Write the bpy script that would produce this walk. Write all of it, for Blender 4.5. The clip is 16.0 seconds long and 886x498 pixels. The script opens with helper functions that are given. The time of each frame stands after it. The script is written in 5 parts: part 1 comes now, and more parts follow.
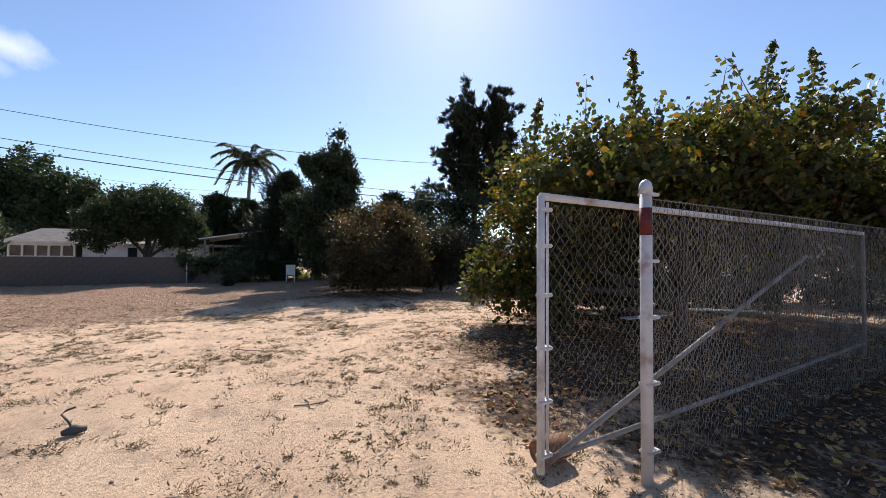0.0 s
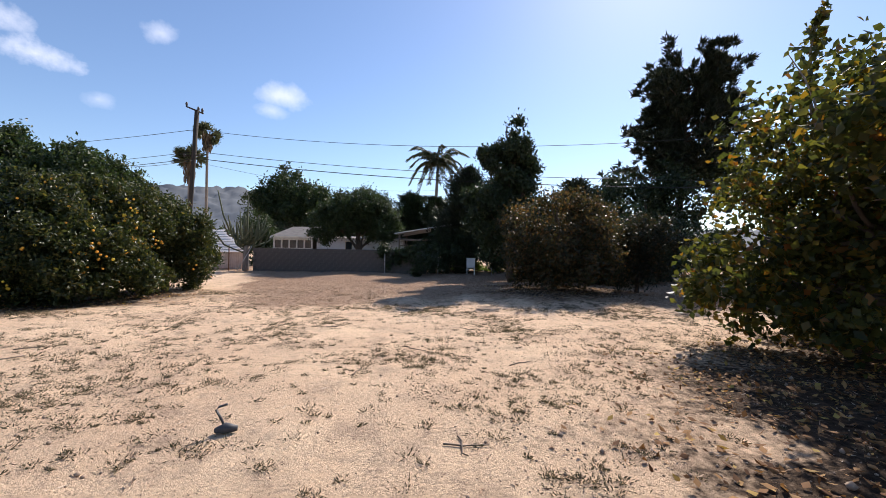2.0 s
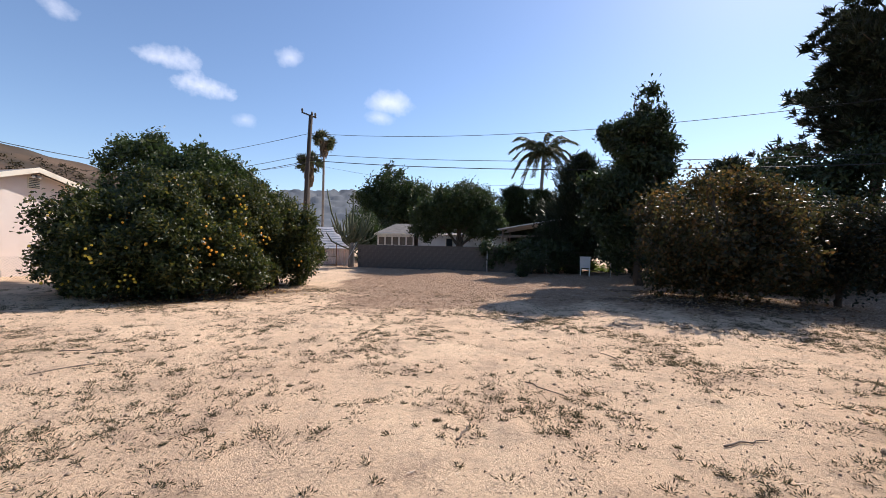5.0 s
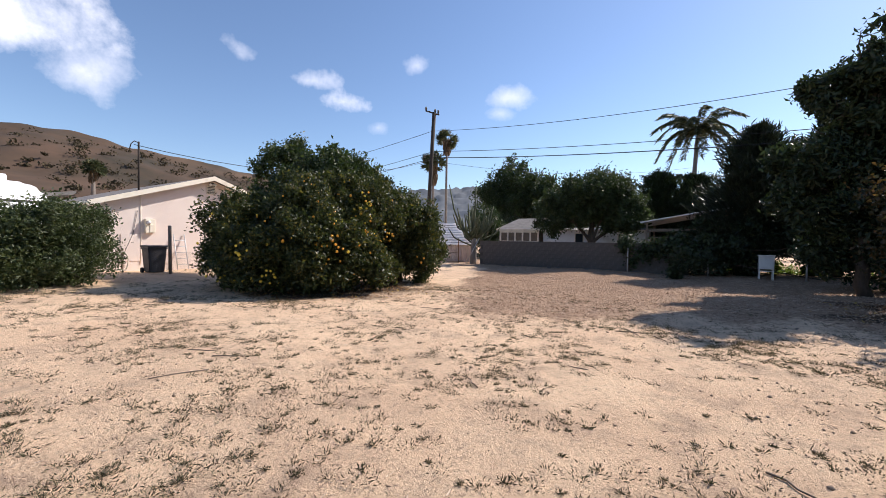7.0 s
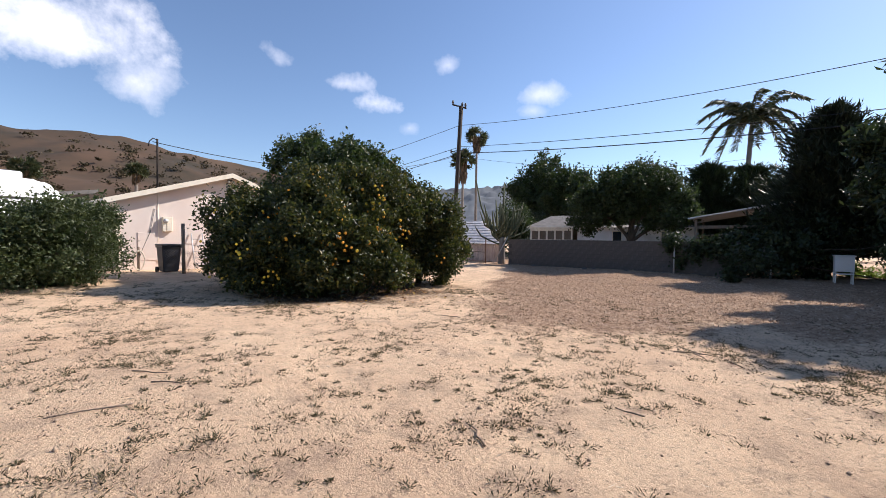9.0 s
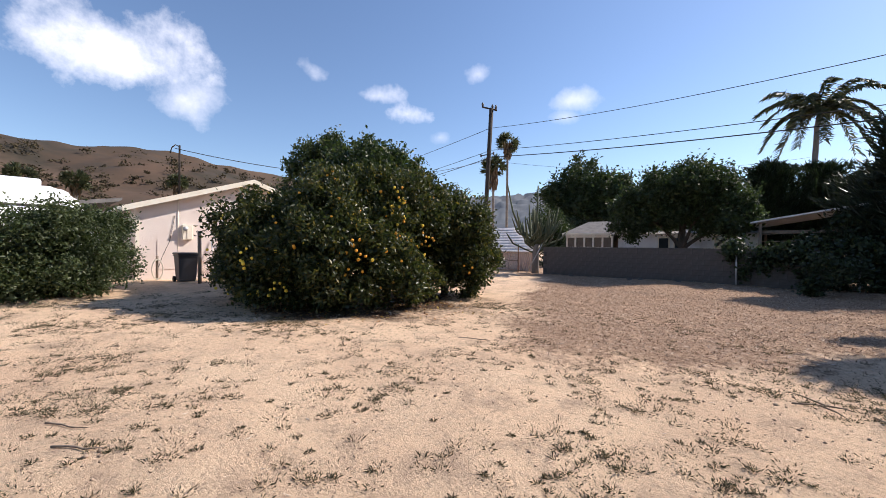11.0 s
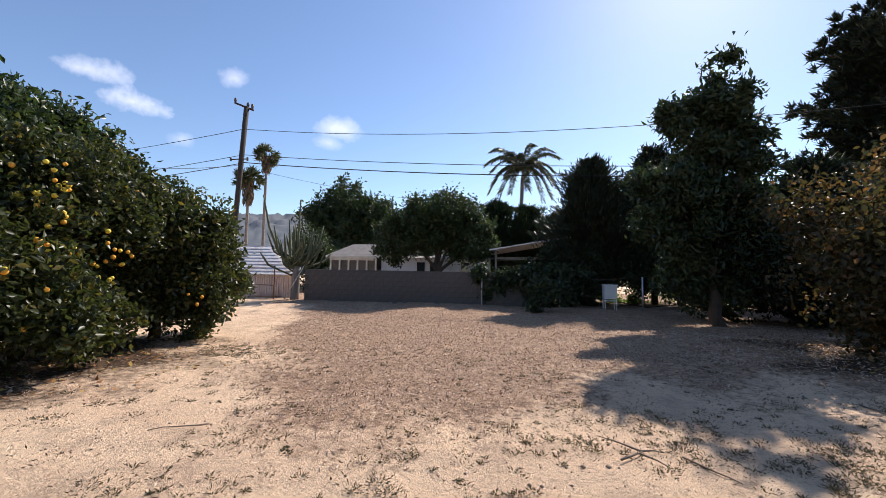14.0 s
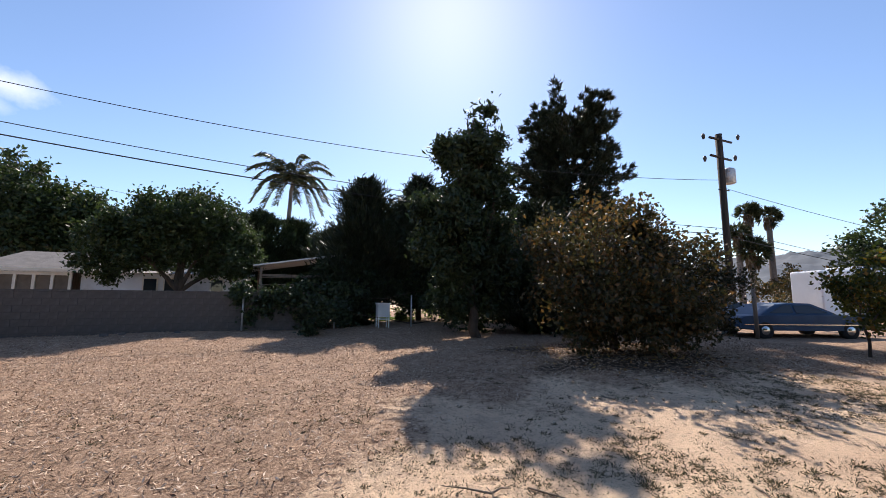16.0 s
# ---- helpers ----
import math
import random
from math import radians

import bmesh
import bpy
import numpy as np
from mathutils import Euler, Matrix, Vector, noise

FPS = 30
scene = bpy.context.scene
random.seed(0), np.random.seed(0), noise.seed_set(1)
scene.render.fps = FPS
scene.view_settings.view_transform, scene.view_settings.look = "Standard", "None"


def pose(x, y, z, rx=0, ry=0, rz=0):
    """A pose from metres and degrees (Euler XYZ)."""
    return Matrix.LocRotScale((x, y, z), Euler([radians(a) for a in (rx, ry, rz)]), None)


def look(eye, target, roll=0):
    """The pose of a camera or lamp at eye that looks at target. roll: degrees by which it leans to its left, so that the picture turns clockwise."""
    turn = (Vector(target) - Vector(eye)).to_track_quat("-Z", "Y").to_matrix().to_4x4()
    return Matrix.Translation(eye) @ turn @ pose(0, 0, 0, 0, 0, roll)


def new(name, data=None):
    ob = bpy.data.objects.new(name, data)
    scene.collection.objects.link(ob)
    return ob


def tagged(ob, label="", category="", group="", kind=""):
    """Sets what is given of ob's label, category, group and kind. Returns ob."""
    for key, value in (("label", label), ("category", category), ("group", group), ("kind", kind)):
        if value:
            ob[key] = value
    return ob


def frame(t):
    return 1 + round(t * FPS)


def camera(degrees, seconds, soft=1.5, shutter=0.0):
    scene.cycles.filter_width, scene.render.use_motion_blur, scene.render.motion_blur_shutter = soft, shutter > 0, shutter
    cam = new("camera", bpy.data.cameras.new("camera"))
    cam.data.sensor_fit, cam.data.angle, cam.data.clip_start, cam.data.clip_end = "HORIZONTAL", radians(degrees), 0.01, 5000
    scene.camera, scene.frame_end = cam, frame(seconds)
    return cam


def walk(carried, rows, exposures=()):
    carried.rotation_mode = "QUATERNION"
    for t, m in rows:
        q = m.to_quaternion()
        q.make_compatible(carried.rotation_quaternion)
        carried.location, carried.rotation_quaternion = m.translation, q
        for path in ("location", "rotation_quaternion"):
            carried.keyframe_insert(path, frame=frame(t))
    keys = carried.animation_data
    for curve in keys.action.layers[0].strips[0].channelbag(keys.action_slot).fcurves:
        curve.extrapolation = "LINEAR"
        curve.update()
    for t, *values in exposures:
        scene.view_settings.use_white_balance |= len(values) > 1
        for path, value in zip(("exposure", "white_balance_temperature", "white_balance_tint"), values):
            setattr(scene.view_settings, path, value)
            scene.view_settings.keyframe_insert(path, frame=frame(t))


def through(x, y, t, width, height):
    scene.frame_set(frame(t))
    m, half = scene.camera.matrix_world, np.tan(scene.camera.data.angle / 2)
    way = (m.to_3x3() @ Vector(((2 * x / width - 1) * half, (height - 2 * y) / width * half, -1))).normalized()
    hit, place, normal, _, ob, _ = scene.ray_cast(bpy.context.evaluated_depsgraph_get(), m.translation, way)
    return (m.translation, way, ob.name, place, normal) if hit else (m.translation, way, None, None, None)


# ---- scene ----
cam = camera(97.2, 16.0, soft=0.6)
METRES, EYE, TILT, LEAN, TURN = 9.65, 1.5, -2.39, 0.52, -25.1
ROWS = [
    (0.0, 0.0, 0.0, 0.0, -0.06, 3.75, -0.89),
    (0.5, -0.0048, 0.0335, 0.0027, 4.17, 3.48, -1.2),
    (1.0, -0.0091, 0.0648, 0.0022, 10.46, 3.17, -1.58),
    (1.5, -0.0118, 0.0966, 0.0046, 18.66, 2.64, -2.05),
    (2.0, -0.0204, 0.1272, 0.0025, 25.95, 2.16, -2.45),
    (2.5, -0.0356, 0.1564, 0.0051, 29.25, 1.92, -2.59),
    (3.0, -0.052, 0.1807, 0.0033, 30.52, 1.83, -2.64),
    (5.5, -0.1655, 0.2808, 0.0044, 46.34, 0.55, -3.22),
    (6.0, -0.1974, 0.2962, 0.0073, 53.24, -0.04, -3.32),
    (6.5, -0.2226, 0.3143, 0.005, 56.82, -0.36, -3.25),
    (7.0, -0.2434, 0.3375, 0.0067, 58.01, -0.45, -3.2),
    (7.5, -0.2614, 0.3577, 0.0061, 58.72, -0.51, -3.18),
    (8.0, -0.2839, 0.3785, 0.0069, 59.58, -0.57, -3.18),
    (8.5, -0.3078, 0.4021, 0.0049, 60.88, -0.68, -3.17),
    (9.0, -0.3308, 0.4248, 0.0058, 62.55, -0.8, -3.19),
    (9.5, -0.3613, 0.4438, 0.0069, 64.55, -0.93, -3.17),
    (12.0, -0.4904, 0.5234, 0.0058, 67.21, 0.69, -3.24),
    (12.5, -0.5206, 0.5442, 0.0059, 62.18, 1.77, -3.32),
    (13.0, -0.5478, 0.5638, 0.0035, 53.75, 2.98, -3.3),
    (13.5, -0.5753, 0.583, 0.0066, 43.45, 4.16, -3.1),
    (14.0, -0.599, 0.6038, 0.0057, 32.97, 5.36, -2.8),
    (14.5, -0.6195, 0.624, 0.0088, 23.29, 6.51, -2.43),
    (15.0, -0.6439, 0.6395, 0.0101, 14.69, 7.58, -1.99),
    (15.5, -0.6669, 0.6526, 0.0094, 6.73, 8.5, -1.49),
    (16.0, -0.6866, 0.6704, 0.0078, -1.28, 9.25, -0.95),
]
walk(cam, [(t, pose(0, 0, EYE, TILT, LEAN, TURN) @ pose(METRES * x, METRES * y, METRES * z, 90 + pitch, roll, yaw)) for t, x, y, z, yaw, pitch, roll in ROWS], [(0.0, 0.45, 6420, 15), (10.0, 0.45, 6420, 15), (16.0, 0.55, 6450, 15)])

# azimuth, height, half-width, half-height in degrees and thickness of each cloud
CLOUDS = ((-82, 20.5, 9, 4.5, 0.95), (-75.5, 17, 5, 3, 0.6), (-60.6, 22.8, 3, 2, 0.5), (-51.5, 20.7, 4, 1.5, 0.7), (-47.5, 18.6, 4.5, 1.9, 0.85),
          (-37.2, 23.8, 2.2, 1.4, 0.45), (-23.6, 19.9, 3.6, 1.7, 0.5), (-25.0, 17.8, 2, 1.1, 0.35), (-42.6, 15.6, 1.6, 1, 0.3))

# ---- light ----
SUN_AZ, SUN_EL = 27.0, 40.0
world = bpy.data.worlds.new("sky")
scene.world = world
world.use_nodes = True
wt = world.node_tree
wn, wl = wt.nodes, wt.links
wn.clear()
w_out = wn.new("ShaderNodeOutputWorld")
w_bg = wn.new("ShaderNodeBackground")
w_sky = wn.new("ShaderNodeTexSky")
w_sky.sky_type = "NISHITA"
w_sky.sun_disc = False
w_sky.sun_elevation, w_sky.sun_rotation = radians(SUN_EL), radians(SUN_AZ)
w_sky.air_density, w_sky.dust_density, w_sky.ozone_density = 1.0, 0.22, 3.2
w_bg.inputs["Strength"].default_value = 0.12
w_tc = wn.new("ShaderNodeTexCoord")
w_noise = wn.new("ShaderNodeTexNoise")
w_noise.inputs["Scale"].default_value, w_noise.inputs["Detail"].default_value, w_noise.inputs["Roughness"].default_value = 7.0, 6.0, 0.62
wl.new(w_tc.outputs["Generated"], w_noise.inputs["Vector"])


def wmath(op, a, b=None):
    n = wn.new("ShaderNodeMath")
    n.operation = op
    for i, v in enumerate((a, b)):
        if v is None:
            continue
        if isinstance(v, (int, float)):
            n.inputs[i].default_value = v
        else:
            wl.new(v, n.inputs[i])
    return n.outputs[0]


def cloud(az, el, wide, tall, dense):
    """One small cloud in the sky: azimuth and height in degrees, half-widths in degrees."""
    a, e = radians(az), radians(el)
    d = Vector((math.sin(a) * math.cos(e), math.cos(a) * math.cos(e), math.sin(e)))
    r = Vector((math.cos(a), -math.sin(a), 0))
    u = r.cross(d)
    parts = []
    for axis, size in ((r, wide), (u, tall)):
        n = wn.new("ShaderNodeVectorMath")
        n.operation = "DOT_PRODUCT"
        wl.new(w_tc.outputs["Generated"], n.inputs[0])
        n.inputs[1].default_value = axis / math.sin(radians(size))
        off = wmath("SUBTRACT", n.outputs["Value"], d.dot(axis) / math.sin(radians(size)))
        parts.append(wmath("MULTIPLY", off, off))
    n = wn.new("ShaderNodeVectorMath")
    n.operation = "DOT_PRODUCT"
    wl.new(w_tc.outputs["Generated"], n.inputs[0])
    n.inputs[1].default_value = d
    front = wmath("GREATER_THAN", n.outputs["Value"], 0.5)
    fall = wmath("SUBTRACT", 1.0, wmath("SQRT", wmath("ADD", parts[0], parts[1])))
    v = wmath("ADD", fall, wmath("MULTIPLY", wmath("SUBTRACT", w_noise.outputs["Fac"], 0.52), 3.2))
    v = wmath("MULTIPLY", wmath("MINIMUM", wmath("MAXIMUM", v, 0.0), 1.0), dense)
    return wmath("MULTIPLY", v, front)


clouds = None
for c in CLOUDS:
    one = cloud(*c)
    clouds = one if clouds is None else wmath("MAXIMUM", clouds, one)
w_mix = wn.new("ShaderNodeMix")
w_mix.data_type = "RGBA"
wl.new(clouds, w_mix.inputs[0])
wl.new(w_sky.outputs[0], w_mix.inputs[6])
w_mix.inputs[7].default_value = (8.5, 8.6, 9.2, 1)
wl.new(w_mix.outputs[2], w_bg.inputs["Color"])
wl.new(w_bg.outputs[0], w_out.inputs["Surface"])

sun_data = bpy.data.lights.new("sun", "SUN")
sun_data.energy, sun_data.angle, sun_data.color = 5.0, radians(0.55), (1.0, 0.93, 0.83)
sun = new("sun", sun_data)
a_, e_ = radians(SUN_AZ), radians(SUN_EL)
sun_dir = Vector((math.sin(a_) * math.cos(e_), math.cos(a_) * math.cos(e_), math.sin(e_)))
sun.matrix_world = look(sun_dir * 60, (0, 0, 0))

rng = np.random.default_rng(7)


# ---- materials ----
def material(name):
    m = bpy.data.materials.new(name)
    m.use_nodes = True
    nt = m.node_tree
    return m, nt.nodes, nt.links, nt.nodes["Principled BSDF"]


def mixed(nodes, links, fac, a, b):
    n = nodes.new("ShaderNodeMix")
    n.data_type = "RGBA"
    for i, v in ((0, fac), (6, a), (7, b)):
        if isinstance(v, (int, float)):
            n.inputs[i].default_value = v
        elif isinstance(v, (tuple, list)):
            n.inputs[i].default_value = (*v[:3], 1)
        else:
            links.new(v, n.inputs[i])
    return n.outputs[2]


def noise_fac(nodes, links, scale, lo=0.35, hi=0.65, detail=5.0, stretch=None, rough=0.6):
    tc = nodes.new("ShaderNodeTexCoord")
    n = nodes.new("ShaderNodeTexNoise")
    n.inputs["Scale"].default_value, n.inputs["Detail"].default_value = scale, detail
    n.inputs["Roughness"].default_value = rough
    if stretch:
        mp = nodes.new("ShaderNodeMapping")
        mp.inputs["Scale"].default_value = stretch
        links.new(tc.outputs["Object"], mp.inputs["Vector"])
        links.new(mp.outputs[0], n.inputs["Vector"])
    else:
        links.new(tc.outputs["Object"], n.inputs["Vector"])
    r = nodes.new("ShaderNodeMapRange")
    r.inputs["From Min"].default_value, r.inputs["From Max"].default_value = lo, hi
    links.new(n.outputs["Fac"], r.inputs["Value"])
    return r.outputs[0]


def bump(nodes, links, bsdf, height, strength=0.4, dist=0.01):
    b = nodes.new("ShaderNodeBump")
    b.inputs["Strength"].default_value, b.inputs["Distance"].default_value = strength, dist
    links.new(height, b.inputs["Height"])
    links.new(b.outputs[0], bsdf.inputs["Normal"])


def surface(name, c1, c2, c3=None, rough=0.8, metal=0.0, scale=6.0, grain=60.0, relief=0.35, stretch=None, specular=0.3):
    """A surface of two mixed tones with stains of a third and a fine relief."""
    m, nodes, links, b = material(name)
    col = mixed(nodes, links, noise_fac(nodes, links, scale, stretch=stretch), c1, c2)
    if c3:
        col = mixed(nodes, links, noise_fac(nodes, links, scale * 0.37, 0.55, 0.72, stretch=stretch), col, c3)
    links.new(col, b.inputs["Base Color"])
    b.inputs["Roughness"].default_value, b.inputs["Metallic"].default_value = rough, metal
    b.inputs["Specular IOR Level"].default_value = specular
    if relief:
        bump(nodes, links, b, noise_fac(nodes, links, grain, 0.2, 0.8, stretch=stretch), relief)
    return m


def leaf_material(name, stops, through=0.3, rough=0.5, specular=0.35):
    """Leaves: a tone for each leaf out of a few, some light let through."""
    m, nodes, links, b = material(name)
    geo = nodes.new("ShaderNodeNewGeometry")
    ramp = nodes.new("ShaderNodeValToRGB")
    el = ramp.color_ramp.elements
    el[0].position, el[0].color = stops[0][0], (*stops[0][1], 1)
    el[1].position, el[1].color = stops[-1][0], (*stops[-1][1], 1)
    for p, c in stops[1:-1]:
        k = el.new(p)
        k.color = (*c, 1)
    links.new(geo.outputs["Random Per Island"], ramp.inputs[0])
    tone = mixed(nodes, links, noise_fac(nodes, links, 1.3, 0.35, 0.7), ramp.outputs[0], (0.5, 0.5, 0.5))
    mul = nodes.new("ShaderNodeMix")
    mul.data_type, mul.blend_type = "RGBA", "MULTIPLY"
    mul.inputs[0].default_value = 0.35
    links.new(ramp.outputs[0], mul.inputs[6])
    links.new(tone, mul.inputs[7])
    links.new(mul.outputs[2], b.inputs["Base Color"])
    b.inputs["Roughness"].default_value, b.inputs["Specular IOR Level"].default_value = rough, specular
    t = nodes.new("ShaderNodeBsdfTranslucent")
    bright = nodes.new("ShaderNodeHueSaturation")
    bright.inputs["Value"].default_value, bright.inputs["Saturation"].default_value = 1.6, 1.1
    links.new(ramp.outputs[0], bright.inputs["Color"])
    links.new(bright.outputs[0], t.inputs["Color"])
    mx = nodes.new("ShaderNodeMixShader")
    mx.inputs[0].default_value = through
    links.new(b.outputs[0], mx.inputs[1])
    links.new(t.outputs[0], mx.inputs[2])
    links.new(mx.outputs[0], nodes["Material Output"].inputs["Surface"])
    return m


BARK = surface("bark", (0.06, 0.045, 0.034), (0.105, 0.082, 0.062), (0.045, 0.035, 0.028), 0.9, scale=9, grain=40, relief=0.8, stretch=(1, 1, 0.25))
GREYBARK = surface("grey_bark", (0.17, 0.15, 0.13), (0.25, 0.22, 0.19), (0.1, 0.09, 0.08), 0.9, scale=8, grain=50, relief=0.8, stretch=(1, 1, 0.3))
POLEWOOD = surface("pole_wood", (0.032, 0.025, 0.020), (0.06, 0.046, 0.036), (0.025, 0.019, 0.016), 0.85, scale=6, grain=60, relief=0.5, stretch=(4, 4, 0.2))
TIMBER = surface("old_timber", (0.17, 0.13, 0.10), (0.26, 0.20, 0.15), (0.10, 0.08, 0.065), 0.85, scale=5, grain=60, relief=0.5, stretch=(4, 4, 0.3))
GALV = surface("galvanised_steel", (0.46, 0.46, 0.47), (0.56, 0.56, 0.57), (0.33, 0.29, 0.26), 0.5, 0.55, scale=14, grain=120, relief=0.12)
PAINTED = surface("white_painted_steel", (0.46, 0.45, 0.46), (0.58, 0.57, 0.57), (0.22, 0.13, 0.09), 0.6, 0.0, scale=9, grain=70, relief=0.2)
# rust-stained gate pipe in a darker tone that stands in for tree shade
SHADED_PIPE = surface("rusty_pipe_shade_tone", (0.24, 0.21, 0.19), (0.32, 0.29, 0.26), (0.14, 0.09, 0.065), 0.75, 0.1, scale=7, grain=70, relief=0.25)
MAROON = surface("maroon_paint", (0.08, 0.014, 0.014), (0.12, 0.022, 0.02), (0.05, 0.012, 0.012), 0.6, scale=25, grain=90, relief=0.2)
WIRE = surface("fence_wire", (0.15, 0.138, 0.125), (0.24, 0.225, 0.21), (0.10, 0.065, 0.045), 0.65, 0.2, scale=5, relief=0)
CABLE = surface("black_cable", (0.02, 0.02, 0.02), (0.03, 0.03, 0.03), rough=0.6, relief=0)
RUST = surface("rusty_steel", (0.16, 0.075, 0.04), (0.25, 0.13, 0.07), (0.09, 0.05, 0.035), 0.8, 0.2, scale=25, grain=120)
STUCCO = surface("pink_stucco", (0.73, 0.62, 0.555), (0.77, 0.67, 0.60), (0.67, 0.545, 0.475), 0.9, scale=0.9, grain=90, relief=0.45)
CREAM = surface("cream_paint", (0.78, 0.70, 0.56), (0.82, 0.75, 0.62), (0.68, 0.60, 0.47), 0.6, scale=3, grain=60, relief=0.12)
WHITEPAINT = surface("white_paint", (0.76, 0.75, 0.73), (0.82, 0.81, 0.79), (0.62, 0.60, 0.56), 0.6, scale=3, grain=60, relief=0.12)
# stained block, its tones lowered so the colour carries the wall's shade
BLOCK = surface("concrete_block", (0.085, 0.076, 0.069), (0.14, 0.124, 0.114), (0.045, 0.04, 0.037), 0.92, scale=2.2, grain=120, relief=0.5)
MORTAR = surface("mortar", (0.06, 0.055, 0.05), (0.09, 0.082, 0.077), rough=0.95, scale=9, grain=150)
SHINGLE = surface("grey_roofing", (0.20, 0.18, 0.16), (0.27, 0.245, 0.22), (0.15, 0.13, 0.12), 0.9, scale=3, grain=120, relief=0.5)
TILEWHITE = surface("pale_roof_tile", (0.56, 0.53, 0.51), (0.68, 0.64, 0.62), (0.45, 0.40, 0.37), 0.8, scale=4, grain=90)
SHEET = surface("corrugated_sheet", (0.62, 0.50, 0.45), (0.74, 0.62, 0.56), (0.5, 0.36, 0.3), 0.6, 0.0, scale=3, grain=60, relief=0.15)
BLACKPLASTIC = surface("dark_plastic", (0.05, 0.05, 0.055), (0.07, 0.07, 0.075), rough=0.5, scale=5, relief=0.1)
DARKMETAL = surface("dark_louvre", (0.07, 0.06, 0.055), (0.10, 0.09, 0.08), rough=0.6, scale=8, relief=0.1)
RVWHITE = surface("white_fibreglass", (0.76, 0.77, 0.78), (0.82, 0.83, 0.84), (0.66, 0.67, 0.68), 0.35, scale=1.2, relief=0, specular=0.5)
CARBLUE = surface("faded_blue_car_paint", (0.02, 0.055, 0.115), (0.03, 0.075, 0.145), (0.045, 0.08, 0.12), 0.5, 0.0, scale=2, relief=0, specular=0.3)
CARWHITE = surface("white_car_paint", (0.22, 0.25, 0.29), (0.30, 0.33, 0.37), rough=0.45, scale=2, relief=0, specular=0.6)
RUBBER = surface("tyre_rubber", (0.02, 0.02, 0.02), (0.035, 0.035, 0.035), rough=0.85, scale=15)
CHROME = surface("chrome", (0.6, 0.6, 0.6), (0.7, 0.7, 0.7), rough=0.2, metal=1.0, relief=0)
ORANGE = surface("orange_peel", (0.75, 0.30, 0.03), (0.80, 0.42, 0.05), rough=0.45, scale=20, grain=200, relief=0.2)
LEMON = surface("yellow_peel", (0.75, 0.50, 0.04), (0.80, 0.60, 0.08), rough=0.45, scale=20, grain=200, relief=0.2)
CACTUS = surface("cactus_skin", (0.075, 0.088, 0.05), (0.11, 0.12, 0.07), (0.15, 0.12, 0.08), 0.85, scale=4, grain=40)
HILLSIDE = surface("dry_hillside", (0.10, 0.06, 0.037), (0.042, 0.034, 0.023), (0.135, 0.085, 0.053), 0.95, scale=0.045, grain=0.5, relief=0.6)
# bluish tones put the haze of distance into the hills' colour
FARHILL = surface("far_hill_haze_tint", (0.09, 0.105, 0.125), (0.125, 0.135, 0.145), (0.07, 0.085, 0.10), 0.95, scale=0.02, grain=0.2, relief=0.4)
SCREEN = surface("brown_insect_screen", (0.13, 0.10, 0.07), (0.18, 0.14, 0.10), rough=0.7, scale=3, relief=0)
HOSE = surface("pale_hose", (0.55, 0.50, 0.40), (0.62, 0.57, 0.47), rough=0.6, relief=0)
SACK = surface("red_shrub_pot", (0.35, 0.12, 0.06), (0.42, 0.17, 0.08), rough=0.8, scale=6)

m_, n_, l_, b_ = material("window_glass")
b_.inputs["Base Color"].default_value = (0.03, 0.035, 0.04, 1)
b_.inputs["Roughness"].default_value, b_.inputs["Specular IOR Level"].default_value = 0.06, 0.6
GLASS = m_

L_CITRUS = leaf_material("citrus_leaf", [(0, (0.026, 0.038, 0.012)), (0.5, (0.045, 0.060, 0.017)), (0.85, (0.078, 0.088, 0.026)), (1, (0.18, 0.15, 0.035))], 0.3, 0.42, 0.35)
L_BROAD = leaf_material("broad_dark_leaf", [(0, (0.026, 0.042, 0.013)), (0.6, (0.046, 0.072, 0.020)), (1, (0.085, 0.11, 0.034))], 0.28, 0.42, 0.4)
L_DARK = leaf_material("dark_leaf", [(0, (0.022, 0.036, 0.014)), (0.6, (0.035, 0.055, 0.020)), (1, (0.06, 0.08, 0.03))], 0.16)
L_MID = leaf_material("broad_leaf", [(0, (0.026, 0.042, 0.013)), (0.6, (0.042, 0.066, 0.019)), (1, (0.07, 0.095, 0.032))], 0.22)
L_TURN = leaf_material("turning_leaf", [(0, (0.034, 0.044, 0.012)), (0.5, (0.062, 0.072, 0.016)), (0.8, (0.12, 0.115, 0.024)), (0.95, (0.20, 0.125, 0.026)), (1, (0.22, 0.09, 0.025))], 0.4)
L_BUSH = leaf_material("russet_leaf", [(0, (0.032, 0.035, 0.014)), (0.45, (0.058, 0.053, 0.020)), (0.8, (0.105, 0.070, 0.026)), (1, (0.18, 0.10, 0.036))], 0.3)
L_SHRUB = leaf_material("dull_shrub_leaf", [(0, (0.020, 0.026, 0.011)), (0.6, (0.036, 0.038, 0.016)), (0.9, (0.065, 0.05, 0.022)), (1, (0.16, 0.09, 0.035))], 0.25)
L_HEDGE = leaf_material("hedge_leaf", [(0, (0.040, 0.060, 0.020)), (0.6, (0.068, 0.092, 0.032)), (1, (0.12, 0.14, 0.06))], 0.25)
L_LIGHT = leaf_material("sunny_leaf", [(0, (0.09, 0.14, 0.03)), (1, (0.16, 0.22, 0.05))], 0.4)
L_PINE = leaf_material("pine_needle", [(0, (0.020, 0.030, 0.016)), (1, (0.045, 0.06, 0.028))], 0.08)
L_PALM = leaf_material("palm_leaf", [(0, (0.045, 0.060, 0.028)), (0.7, (0.08, 0.095, 0.045)), (1, (0.15, 0.14, 0.07))], 0.25)
